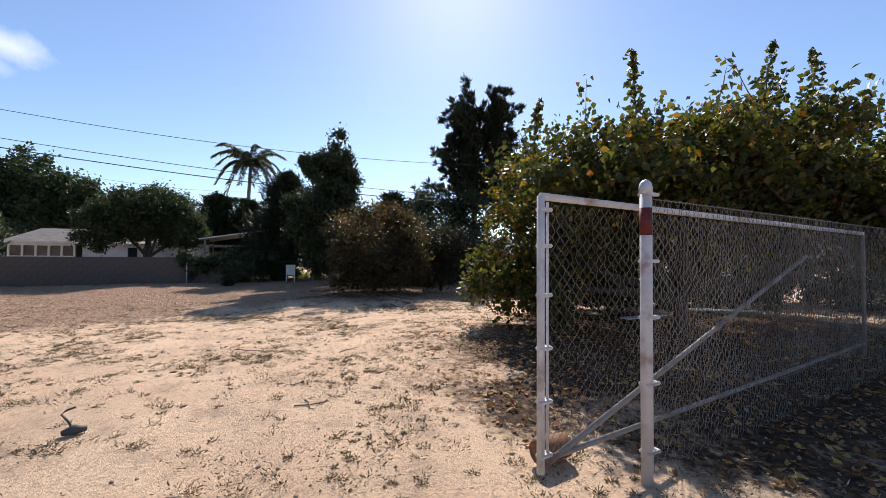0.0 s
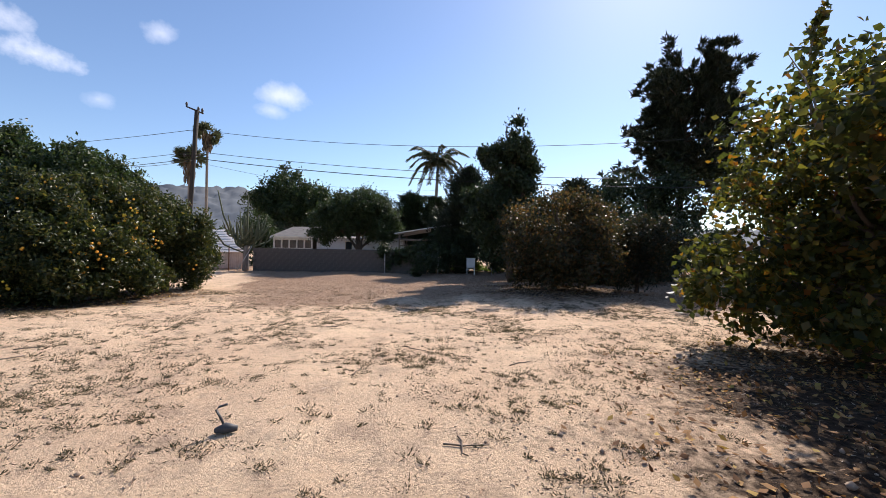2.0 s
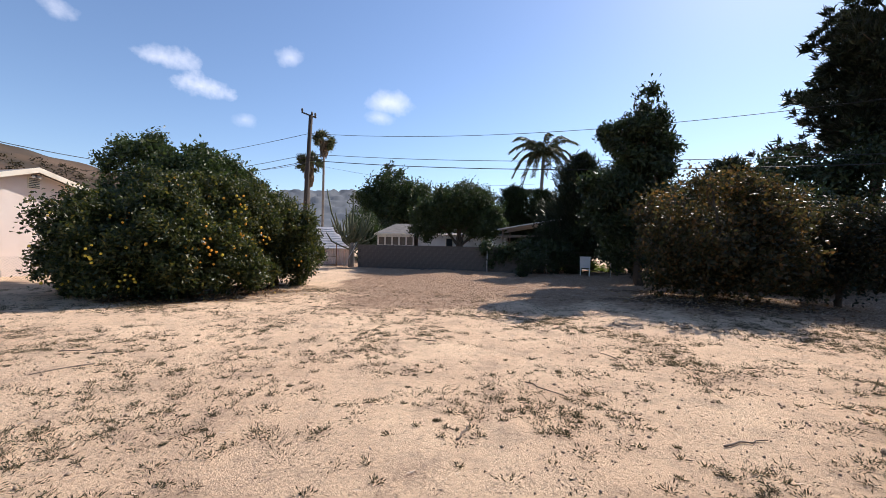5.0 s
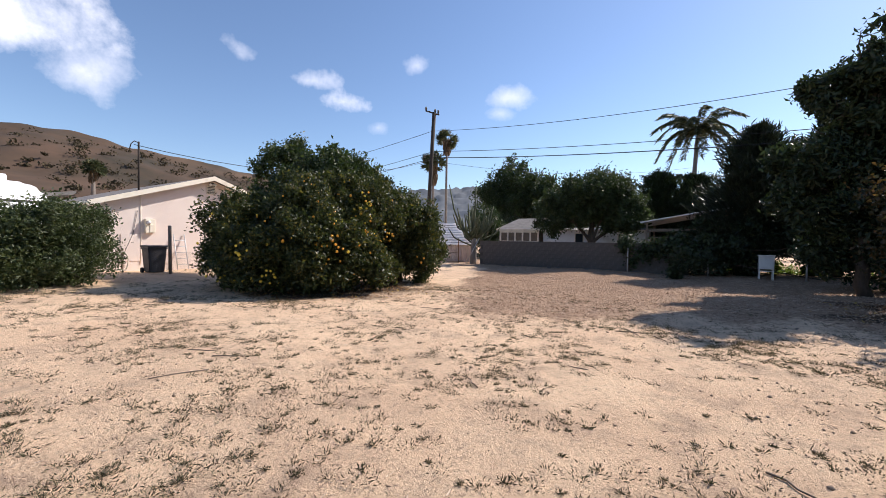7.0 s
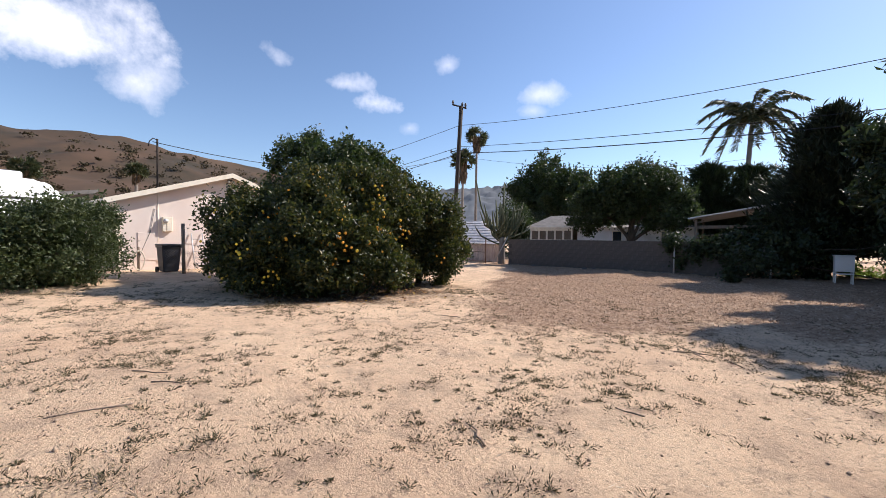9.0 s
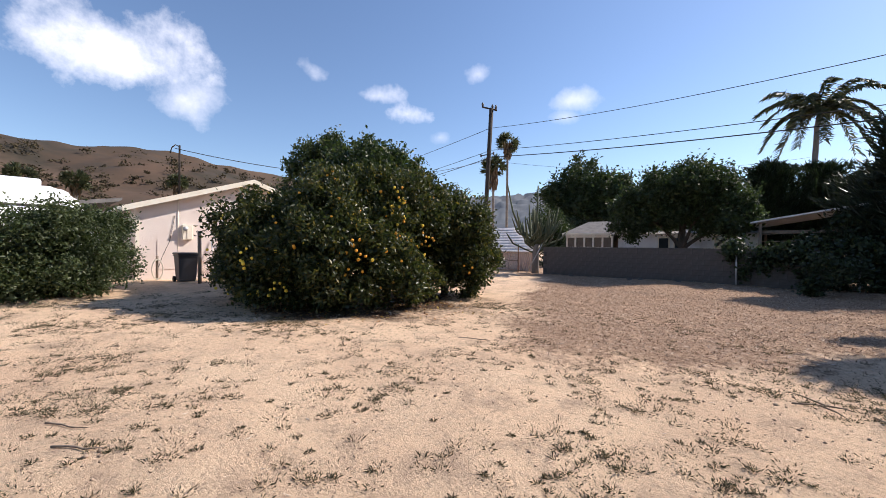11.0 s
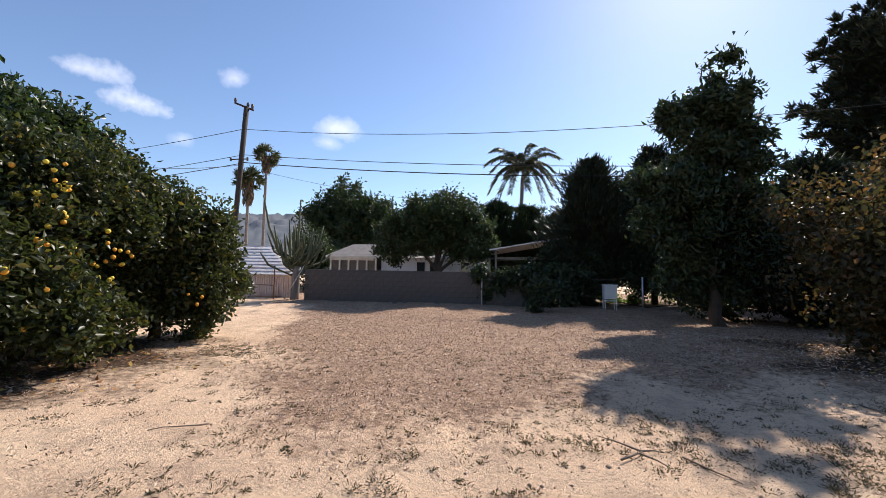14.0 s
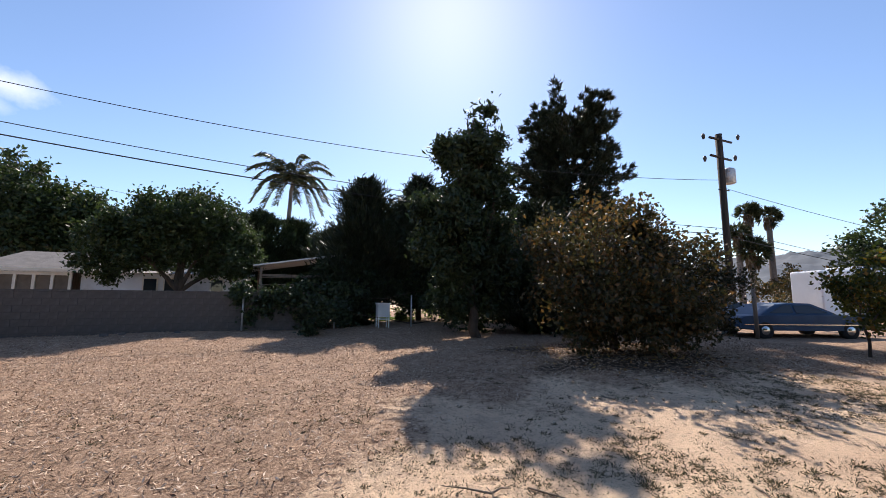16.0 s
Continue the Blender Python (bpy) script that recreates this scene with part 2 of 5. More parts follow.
L_DEAD = leaf_material("dead_palm_leaf", [(0, (0.13, 0.095, 0.06)), (1, (0.24, 0.18, 0.12))], 0.1, 0.9)
L_FALLEN = leaf_material("fallen_leaf", [(0, (0.12, 0.055, 0.026)), (0.5, (0.30, 0.155, 0.065)), (0.8, (0.46, 0.27, 0.12)), (1, (0.5, 0.36, 0.10))], 0.15, 0.8, 0.2)
L_CHIP = leaf_material("wood_chip", [(0, (0.14, 0.088, 0.06)), (0.3, (0.38, 0.25, 0.165)), (0.65, (0.64, 0.47, 0.33)), (1, (0.80, 0.66, 0.52))], 0.0, 0.9, 0.2)
L_WEED = leaf_material("weed_blade", [(0, (0.06, 0.066, 0.038)), (0.4, (0.115, 0.105, 0.062)), (0.75, (0.21, 0.165, 0.105)), (1, (0.36, 0.27, 0.175))], 0.2, 0.8, 0.2)
L_SCRUB = leaf_material("scrub_leaf", [(0, (0.055, 0.05, 0.030)), (1, (0.13, 0.10, 0.062))], 0.1, 0.9, 0.1)


# ---- mesh helpers ----
def mesh_object(name, verts, faces, mat, parent=None, smooth=False):
    """A mesh object out of arrays of corners and equal-sided faces."""
    verts, faces = np.asarray(verts, np.float32), np.asarray(faces, np.int32)
    me = bpy.data.meshes.new(name)
    k = faces.shape[1]
    me.vertices.add(len(verts))
    me.vertices.foreach_set("co", verts.ravel())
    me.loops.add(faces.size)
    me.loops.foreach_set("vertex_index", faces.ravel())
    me.polygons.add(len(faces))
    me.polygons.foreach_set("loop_start", np.arange(0, faces.size, k, dtype=np.int32))
    me.polygons.foreach_set("loop_total", np.full(len(faces), k, np.int32))
    if smooth:
        me.polygons.foreach_set("use_smooth", np.ones(len(faces), bool))
    me.update(calc_edges=True)
    me.materials.append(mat)
    ob = new(name, me)
    ob.parent = parent
    return ob


def thing(name, label, category, at=(0, 0, 0), group="", kind=""):
    ob = new(name)
    ob.location = at
    return tagged(ob, label, category, group, kind)


def part(name, bm, mat, parent=None, label="", smooth=False):
    me = bpy.data.meshes.new(name)
    bm.normal_update()
    bm.to_mesh(me)
    bm.free()
    if smooth:
        me.polygons.foreach_set("use_smooth", np.ones(len(me.polygons), bool))
    me.materials.append(mat)
    ob = new(name, me)
    ob.parent = parent
    if label:
        tagged(ob, label)
    return ob


def box_bm(x0, y0, z0, x1, y1, z1, bevel=0.0, bm=None):
    bm = bm or bmesh.new()
    m = Matrix.Translation(((x0 + x1) / 2, (y0 + y1) / 2, (z0 + z1) / 2)) @ Matrix.Diagonal((abs(x1 - x0), abs(y1 - y0), abs(z1 - z0), 1))
    r = bmesh.ops.create_cube(bm, size=1, matrix=m)
    if bevel:
        es = list({e for v in r["verts"] for e in v.link_edges})
        bmesh.ops.bevel(bm, geom=es, offset=bevel, segments=2, affect="EDGES", profile=0.5)
    return bm


def tube_arrays(points, radii, sides=8, start=0, ridge=0.0):
    """Corners and quads of a tapered tube along points, closed at both ends."""
    p = np.asarray(points, float)
    r = np.broadcast_to(np.asarray(radii, float), (len(p),))
    tan = np.gradient(p, axis=0)
    tan /= np.linalg.norm(tan, axis=1, keepdims=True) + 1e-9
    ref = np.array([0, 0, 1.0]) if abs(tan[:, 2]).mean() < 0.8 else np.array([1.0, 0, 0])
    u = np.cross(tan, ref)
    u /= np.linalg.norm(u, axis=1, keepdims=True) + 1e-9
    v = np.cross(tan, u)
    an = np.linspace(0, 2 * np.pi, sides, endpoint=False)
    rr = 1 - ridge * (np.arange(sides) % 2)
    ring = (np.cos(an) * rr)[None, :, None] * u[:, None] + (np.sin(an) * rr)[None, :, None] * v[:, None]
    vs = (p[:, None] + ring * r[:, None, None]).reshape(-1, 3)
    n = len(p)
    i, j = np.meshgrid(np.arange(n - 1), np.arange(sides), indexing="ij")
    a, b = i * sides + j, i * sides + (j + 1) % sides
    fs = np.stack([a, b, b + sides, a + sides], -1).reshape(-1, 4)
    vs = np.vstack([vs, p[0], p[-1]])
    k = np.arange(sides)
    c0, c1 = len(vs) - 2, len(vs) - 1
    cap0 = np.stack([np.full(sides, c0), (k + 1) % sides, k, np.full(sides, c0)], -1)
    cap1 = np.stack([np.full(sides, c1), (n - 1) * sides + k, (n - 1) * sides + (k + 1) % sides, np.full(sides, c1)], -1)
    tris = np.vstack([cap0, cap1])[:, :3]
    return vs, fs + start, tris + start


def tubes(name, lines, mat, parent=None, sides=8, smooth=True, ridge=0.0):
    """One mesh of several tapered tubes: lines of (points, radii)."""
    bmv, faces = [], []
    base = 0
    for pts, rad in lines:
        vs, q, t = tube_arrays(pts, rad, sides, base, ridge)
        bmv.append(vs)
        faces += q.tolist() + t.tolist()
        base += len(vs)
    me = bpy.data.meshes.new(name)
    me.from_pydata(np.vstack(bmv).tolist(), [], faces)
    if smooth:
        me.polygons.foreach_set("use_smooth", np.ones(len(me.polygons), bool))
    me.materials.append(mat)
    ob = new(name, me)
    ob.parent = parent
    return ob


def unit(v):
    return v / (np.linalg.norm(v, axis=-1, keepdims=True) + 1e-9)


def leaves(name, centres, size, mat, parent=None, along=None, width=0.5, vary=0.35, droop=0.0):
    """One mesh of folded, pointed leaves, one at each centre."""
    n = len(centres)
    s = size * (1 + vary * rng.uniform(-1, 1, n))[:, None]
    d = unit(rng.normal(size=(n, 3)) if along is None else along + 0.35 * rng.normal(size=(n, 3)))
    d[:, 2] -= droop
    d = unit(d)
    q = unit(np.cross(d, rng.normal(size=(n, 3))))
    nor = np.cross(d, q)
    a = centres - d * s * 0.5
    tip = centres + d * s * 0.5 - nor * s * 0.08
    mid = centres - d * s * 0.05 + nor * s * 0.10
    l, r = mid + q * s * width * 0.5, mid - q * s * width * 0.5
    vs = np.stack([a, l, tip, r], 1).reshape(-1, 3)
    k = np.arange(n)[:, None] * 4
    fs = np.hstack([k, k + 1, k + 2, k, k + 2, k + 3]).reshape(-1, 3)
    return mesh_object(name, vs, fs, mat, parent)


def clumps(blobs, count, per, spread, skin=0.8, hollow=0.55):
    """Leaf places in tufts that sit on boughs, which bulge unevenly from the blobs' skins."""
    b = np.asarray(blobs, float)
    area = (b[:, 3] * b[:, 4] + b[:, 4] * b[:, 5] + b[:, 3] * b[:, 5])
    boughs = max(len(b) * 7, count // 14)
    pick = rng.choice(len(b), boughs, p=area / area.sum())
    d0 = unit(rng.normal(size=(boughs, 3)))
    reach = rng.uniform(0.62, 0.92, boughs)
    bc = b[pick, :3] + d0 * b[pick, 3:6] * reach[:, None]
    br = b[pick, 3:6].mean(1) * rng.uniform(0.20, 0.36, boughs)
    which = rng.integers(0, boughs, count)
    d = unit(rng.normal(size=(count, 3)) + 0.5 * d0[which])
    rad = np.where(rng.random(count) < skin, rng.normal(0.93, 0.08, count), rng.uniform(-0.2, 0.9, count))
    c = bc[which] + d * (br[which] * rad)[:, None]
    inside = rng.random(count) < 0.22
    own = b[pick[which]]
    c[inside] = own[inside, :3] + unit(rng.normal(size=(inside.sum(), 3))) * own[inside, 3:6] * rng.uniform(hollow * 0.6, 0.85, (inside.sum(), 1))
    size = rng.uniform(0.6, 1.3, count)
    pts = c[:, None] + rng.normal(size=(count, per, 3)) * (spread * size)[:, None, None]
    return pts.reshape(-1, 3), np.repeat(d, per, axis=0)


def ground_z(x, y):
    x, y = np.asarray(x, float), np.asarray(y, float)
    z = 0.07 - 0.018 * np.clip(y - 4, 0, 9) + 0.03 * np.clip(y - 18, 0, 8)
    z = z + 0.30 * np.exp(-((x - 3.6) ** 2 + (y - 15.2) ** 2) / 12.0)
    z = z + 0.16 * np.clip((-x - 11) / 6, 0, 1) * np.exp(-((y - 11) / 9) ** 2)
    return z


def gz(x, y):
    return float(ground_z(x, y))


def limb(p0, p1, r0, r1, bend=0.15, steps=7):
    p0, p1 = np.asarray(p0, float), np.asarray(p1, float)
    t = np.linspace(0, 1, steps)[:, None]
    ln = np.linalg.norm(p1 - p0)
    w = rng.normal(size=3) * bend * ln
    pts = p0 + (p1 - p0) * t + np.sin(t * np.pi) * w * 0.5 + rng.normal(size=(steps, 3)) * 0.012 * ln * (t > 0)
    return pts, np.linspace(r0, r1, steps)


def tree(name, label, base, blobs, leaf_mat, count, per, spread, size, trunk=0.15, bark=BARK, fork=0.35, along=False, width=0.5,
         skin=0.8, droop=0.0, group="", category="tree", limbs=True, hollow=0.55, lean=(0, 0)):
    """A tapered trunk with limbs that reach into each mass of a crown of leaf tufts."""
    x, y = base
    z = gz(x, y)
    t = thing(name, label, category, (x, y, z), group)
    bl = np.asarray(blobs, float).copy()
    bl[:, :3] -= (x, y, z)
    if limbs:
        top = bl[:, 2].max()
        f = np.array([lean[0], lean[1], top * fork])
        lines = [limb((0, 0, -0.1), f, trunk, trunk * 0.75, 0.08)]
        for b in bl:
            lines.append(limb(f, b[:3] + rng.normal(size=3) * 0.1 * b[3:6], trunk * 0.6, trunk * 0.14))
            for _ in range(3):
                e = b[:3] + unit(rng.normal(size=3)) * b[3:6] * 0.8
                lines.append(limb(b[:3] * 0.75 + f * 0.25, e, trunk * 0.25, trunk * 0.05))
        tubes("trunk", lines, bark, t, 9)
    pts, out = clumps(bl, count, per, spread, skin, hollow)
    low = ground_z(pts[:, 0] + x, pts[:, 1] + y) - z + 0.03
    pts[:, 2] = np.maximum(pts[:, 2], low + rng.random(len(pts)) * 0.1)
    leaves("crown", pts, size, leaf_mat, t, out if along else None, width, droop=droop)
    return t, bl


# ---- ground ----
def spaced(lo, hi, step, reach, growth=1.35):
    mid = list(np.arange(lo, hi + step / 2, step))
    out, s = [], step
    while sum(out) < reach:
        s *= growth
        out.append(s)
    c = np.cumsum(out)
    return np.array([*(lo - c[::-1]), *mid, *(hi + c)])


gx, gy = spaced(-15, 12, 0.11, 2500), spaced(-1.0, 25, 0.11, 2500)
GX, GY = np.meshgrid(gx, gy)


def value_noise(x, y, cell, seed):
    r = np.random.default_rng(seed).random((128, 128))
    fx, fy = x / cell, y / cell
    ix, iy = np.floor(fx).astype(int), np.floor(fy).astype(int)
    tx, ty = fx - ix, fy - iy
    tx, ty = tx * tx * (3 - 2 * tx), ty * ty * (3 - 2 * ty)
    g = lambda a, b: r[a % 128, b % 128]
    return (g(ix, iy) * (1 - tx) + g(ix + 1, iy) * tx) * (1 - ty) + (g(ix, iy + 1) * (1 - tx) + g(ix + 1, iy + 1) * tx) * ty


def mulch_amount(x, y):
    """1 where wood chips cover the soil."""
    edge = np.interp(x, [-13, -9.5, -8.2, -6.3, -4.7, -3.6, -2.4, -1.0, 1.5, 4, 9, 14], [24, 20.5, 17, 13.6, 11.0, 11.2, 12.5, 13.3, 13.2, 12.5, 11.8, 11.5])
    return np.clip((y - edge + (value_noise(x, y, 0.9, 3) - 0.5) * 2.2 + (value_noise(x, y, 0.3, 9) - 0.5) * 0.8) / 2.2 + 0.5, 0, 1) * (y < 40) * (np.abs(x) < 40)


def litter_shade_amount(x, y):
    """1 where fallen leaves lie and shade is painted into the soil, by the gate and under other trees."""
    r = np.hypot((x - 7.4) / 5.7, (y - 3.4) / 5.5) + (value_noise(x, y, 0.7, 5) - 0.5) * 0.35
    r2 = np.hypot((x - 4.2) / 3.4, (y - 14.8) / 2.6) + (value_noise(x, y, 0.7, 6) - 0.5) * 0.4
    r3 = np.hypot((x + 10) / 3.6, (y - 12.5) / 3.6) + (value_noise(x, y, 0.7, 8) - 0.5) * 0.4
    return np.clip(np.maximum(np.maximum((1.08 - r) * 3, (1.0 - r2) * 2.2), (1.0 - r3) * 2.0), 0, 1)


near = (np.abs(GX) < 40) & (GY > -20) & (GY < 50)
rough_z = (value_noise(GX, GY, 1.7, 1) - 0.5) * 0.07 + (value_noise(GX, GY, 0.45, 2) - 0.5) * 0.035 + (value_noise(GX, GY, 0.17, 4) - 0.5) * 0.022
# two shallow wheel tracks that lead toward the wall
for off in (-0.75, 0.75):
    dist = np.abs((GX + 1.1) - (GY - 4) * -0.16 - off)
    rough_z -= 0.03 * np.exp(-(dist / 0.16) ** 2) * (GY < 12)
GZ = ground_z(GX, GY) + rough_z * near + 0.03 * mulch_amount(GX, GY)
far_r = np.hypot(GX, GY - 12)
GZ = np.where(far_r > 60, GZ - np.clip((far_r - 60) * 0.004, 0, 3), GZ)
ny, nx = GX.shape
ii, jj = np.meshgrid(np.arange(ny - 1), np.arange(nx - 1), indexing="ij")
q0 = (ii * nx + jj).ravel()


def ground_material():
    m, nodes, links, b = material("sandy_soil")
    sand = mixed(nodes, links, noise_fac(nodes, links, 0.55, 0.36, 0.64), (0.82, 0.60, 0.40), (0.70, 0.49, 0.325))
    sand = mixed(nodes, links, noise_fac(nodes, links, 1.6, 0.50, 0.70, 9, rough=0.75), sand, (0.43, 0.30, 0.21))
    sand = mixed(nodes, links, noise_fac(nodes, links, 17, 0.535, 0.67, 9, rough=0.8), sand, (0.32, 0.21, 0.15))
    sand = mixed(nodes, links, noise_fac(nodes, links, 70, 0.60, 0.70, 3), sand, (0.24, 0.18, 0.13))
    chips = mixed(nodes, links, noise_fac(nodes, links, 48, 0.38, 0.62, 9, rough=0.8), (0.18, 0.108, 0.068), (0.56, 0.385, 0.26))
    chips = mixed(nodes, links, noise_fac(nodes, links, 0.6, 0.56, 0.9, 9, rough=0.75), chips, (0.55, 0.32, 0.19))
    chips = mixed(nodes, links, noise_fac(nodes, links, 2.6, 0.5, 0.72, 9, rough=0.75), chips, (0.62, 0.42, 0.28))
    chips = mixed(nodes, links, noise_fac(nodes, links, 9, 0.50, 0.66, 9, rough=0.78), chips, (0.12, 0.072, 0.048))
    # leaf litter on dark soil, darkened further to paint in the trees' shade
    litter_shade = mixed(nodes, links, noise_fac(nodes, links, 16, 0.4, 0.62, 8), (0.045, 0.031, 0.022), (0.12, 0.078, 0.05))
    for key, tone, mess in (("mulch", chips, 9.0), ("litter_shade", litter_shade, 11.0)):
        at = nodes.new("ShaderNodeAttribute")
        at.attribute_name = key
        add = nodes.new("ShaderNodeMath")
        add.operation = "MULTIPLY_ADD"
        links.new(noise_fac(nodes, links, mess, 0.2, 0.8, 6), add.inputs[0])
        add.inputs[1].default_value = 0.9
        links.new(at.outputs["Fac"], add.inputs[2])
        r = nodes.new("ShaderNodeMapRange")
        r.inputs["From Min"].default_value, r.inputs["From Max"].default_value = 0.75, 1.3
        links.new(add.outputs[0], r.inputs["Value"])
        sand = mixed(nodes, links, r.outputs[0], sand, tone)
    links.new(sand, b.inputs["Base Color"])
    b.inputs["Roughness"].default_value, b.inputs["Specular IOR Level"].default_value = 0.95, 0.1
    bump(nodes, links, b, noise_fac(nodes, links, 28, 0.2, 0.8, 9, rough=0.75), 0.85, 0.035)
    return m


ground = mesh_object("ground", np.stack([GX, GY, GZ], -1).reshape(-1, 3), np.stack([q0, q0 + 1, q0 + nx + 1, q0 + nx], 1), ground_material(), smooth=True)
tagged(ground, "pale dry sandy soil with weeds and wood chips", "ground", kind="structure")
for key, val in (("mulch", mulch_amount(GX, GY)), ("litter_shade", litter_shade_amount(GX, GY))):
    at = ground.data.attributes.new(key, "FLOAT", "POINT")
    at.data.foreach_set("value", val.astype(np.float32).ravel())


def lay(x, y):
    """The ground's own height with its small bumps, at places near the path."""
    i = np.clip(np.searchsorted(gx, x) - 1, 0, nx - 2)
    j = np.clip(np.searchsorted(gy, y) - 1, 0, ny - 2)
    tx, ty = (x - gx[i]) / (gx[i + 1] - gx[i]), (y - gy[j]) / (gy[j + 1] - gy[j])
    return (GZ[j, i] * (1 - tx) + GZ[j, i + 1] * tx) * (1 - ty) + (GZ[j + 1, i] * (1 - tx) + GZ[j + 1, i + 1] * tx) * ty

# ---- gate and chain link fence ----
def chain_link(name, p0, p1, z0, z1, parent, cell=0.082, r=0.0022):
    """Zigzag wires that hook into one another between two posts."""
    p0, p1 = np.array(p0, float), np.array(p1, float)
    ln = np.linalg.norm(p1 - p0)
    d = (p1 - p0) / ln
    side = np.array([-d[1], d[0]])
    rows = int((z1 - z0) / (cell * 0.5))
    k = np.arange(rows + 1)
    vs, fs, base = [], [], 0
    for c in range(int(ln / (cell * 0.5))):
        s = (c + ((k + c) % 2)) * cell * 0.5
        wob = 0.012 * np.sin(k * 0.21 + c * 0.13) + 0.004 * rng.normal(size=len(k))
        off = 0.004 * np.where(k % 2, 1, -1)
        xy = p0 + d * s[:, None] + side * (off + wob)[:, None]
        pts = np.column_stack([xy, z0 + k * cell * 0.5])
        if c % 2:
            continue
        v, q, t = tube_arrays(pts, r, 4, base)
        vs.append(v)
        fs.append(q)
        base += len(v)
        s2 = (c + 2 - ((k + c) % 2)) * cell * 0.5
        xy = p0 + d * s2[:, None] + side * (wob - off)[:, None]
        v, q, t = tube_arrays(np.column_stack([xy, z0 + k * cell * 0.5]), r, 4, base)
        vs.append(v)
        fs.append(q)
        base += len(v)
    return mesh_object(name, np.vstack(vs), np.vstack(fs), WIRE, parent)


def pipe(name, a, b, r, mat, parent, label="", sides=12):
    ob = tubes(name, [(np.linspace(a, b, 3), r)], mat, parent, sides)
    if label:
        tagged(ob, label)
    return ob


GATE_A, GATE_B, GATE_TOP = (1.54, 1.89), (7.6, 2.44), 1.88
FENCE_A, FENCE_B = (2.30, 1.76), (8.6, 2.18)

gate = thing("chain_link_gate", "wide open gate of grey pipe with chain link mesh", "gate")
g0 = gz(*GATE_A) + 0.15
pipe("gate_stile", (*GATE_A, g0), (*GATE_A, GATE_TOP), 0.024, PAINTED, gate)
pipe("gate_stile", (*GATE_B, g0), (*GATE_B, GATE_TOP), 0.024, SHADED_PIPE, gate)
pipe("top_rail", (*GATE_A, GATE_TOP), (*GATE_B, GATE_TOP), 0.024, PAINTED, gate)
pipe("bottom_rail", (*GATE_A, g0 + 0.07), (*GATE_B, g0 + 0.14), 0.018, SHADED_PIPE, gate)
pipe("brace", (GATE_A[0] + 0.03, GATE_A[1] + 0.01, g0 + 0.03), (5.6, 2.26, 1.55), 0.02, SHADED_PIPE, gate, "rusty grey diagonal brace pipe, darkened for shade")
ga = np.array(GATE_A)
gd = unit(np.array(GATE_B) - ga)
tb = ga + gd * 0.055
pipe("tension_bar", (*tb, g0 + 0.05), (*tb, GATE_TOP - 0.03), 0.009, PAINTED, gate, "flat painted tension bar", 6)
for h in (0.10, 0.42, 0.74, 1.06, 1.36, 1.58):
    bm = bmesh.new()
    c = ga + gd * 0.028
    bmesh.ops.create_cube(bm, size=1, matrix=pose(c[0], c[1], g0 + h, 0, 0, math.degrees(math.atan2(gd[1], gd[0]))) @ Matrix.Diagonal((0.10, 0.056, 0.024, 1)))
    bmesh.ops.bevel(bm, geom=bm.edges[:], offset=0.006, segments=2, affect="EDGES")
    part("band", bm, PAINTED, gate, "painted steel clamp band")
chain_link("mesh", tb, GATE_B, g0 + 0.06, GATE_TOP - 0.02, gate)

fence = thing("chain_link_fence", "chain link fence with white and maroon painted terminal post", "fence")
f0 = gz(*FENCE_A)
pipe("terminal_post", (*FENCE_A, f0 - 0.05), (*FENCE_A, 1.97), 0.037, PAINTED, fence, "white painted post with rust streaks", 16)
tagged(tubes("paint_band", [(np.linspace((*FENCE_A, 1.66), (*FENCE_A, 1.84), 3), 0.0385)], MAROON, fence, 16), "maroon painted band")
tagged(tubes("cap", [([(*FENCE_A, 1.93), (*FENCE_A, 1.975), (*FENCE_A, 2.005), (*FENCE_A, 2.022), (*FENCE_A, 2.03)], [0.042, 0.042, 0.035, 0.020, 0.004])], GALV, fence, 16), "domed steel cap")
pipe("line_post", (*FENCE_B, gz(*FENCE_B) - 0.05), (*FENCE_B, 1.93), 0.026, GALV, fence)
fa = np.array(FENCE_A)
fd = unit(np.array(FENCE_B) - fa)
ft = fa + fd * 0.06
pipe("tension_bar", (*ft, f0 + 0.06), (*ft, 1.90), 0.007, GALV, fence, "", 6)
for h in (0.18, 0.62, 1.05, 1.42, 1.86):
    bm = bmesh.new()
    c = fa + fd * 0.03
    bmesh.ops.create_cube(bm, size=1, matrix=pose(c[0], c[1], f0 + h, 0, 0, math.degrees(math.atan2(fd[1], fd[0]))) @ Matrix.Diagonal((0.125, 0.082, 0.022, 1)))
    bmesh.ops.bevel(bm, geom=bm.edges[:], offset=0.006, segments=2, affect="EDGES")
    part("band", bm, GALV, fence, "steel clamp band")
pipe("top_wire", (*ft, 1.905), (*FENCE_B, 1.905), 0.004, WIRE, fence, "", 6)
chain_link("mesh", ft, FENCE_B, f0 + 0.04, 1.93, fence)

# a rusty can by the gate's foot
can = thing("rusty_can", "rusty steel can lying on the soil by the gate", "can", (1.9, 2.2, gz(1.9, 2.2) + 0.085))
tubes("body", [([(-0.14, 0, 0), (-0.135, 0, 0), (0.12, 0.02, 0), (0.125, 0.02, 0)], [0.07, 0.085, 0.085, 0.07])], RUST, can, 16)

# bent pipe standing out of a dark valve box
sx, sy = -1.36, 4.15
riser = thing("sprinkler_riser", "bent dark pipe riser standing in the dry soil", "pipe", (sx, sy, gz(sx, sy)))
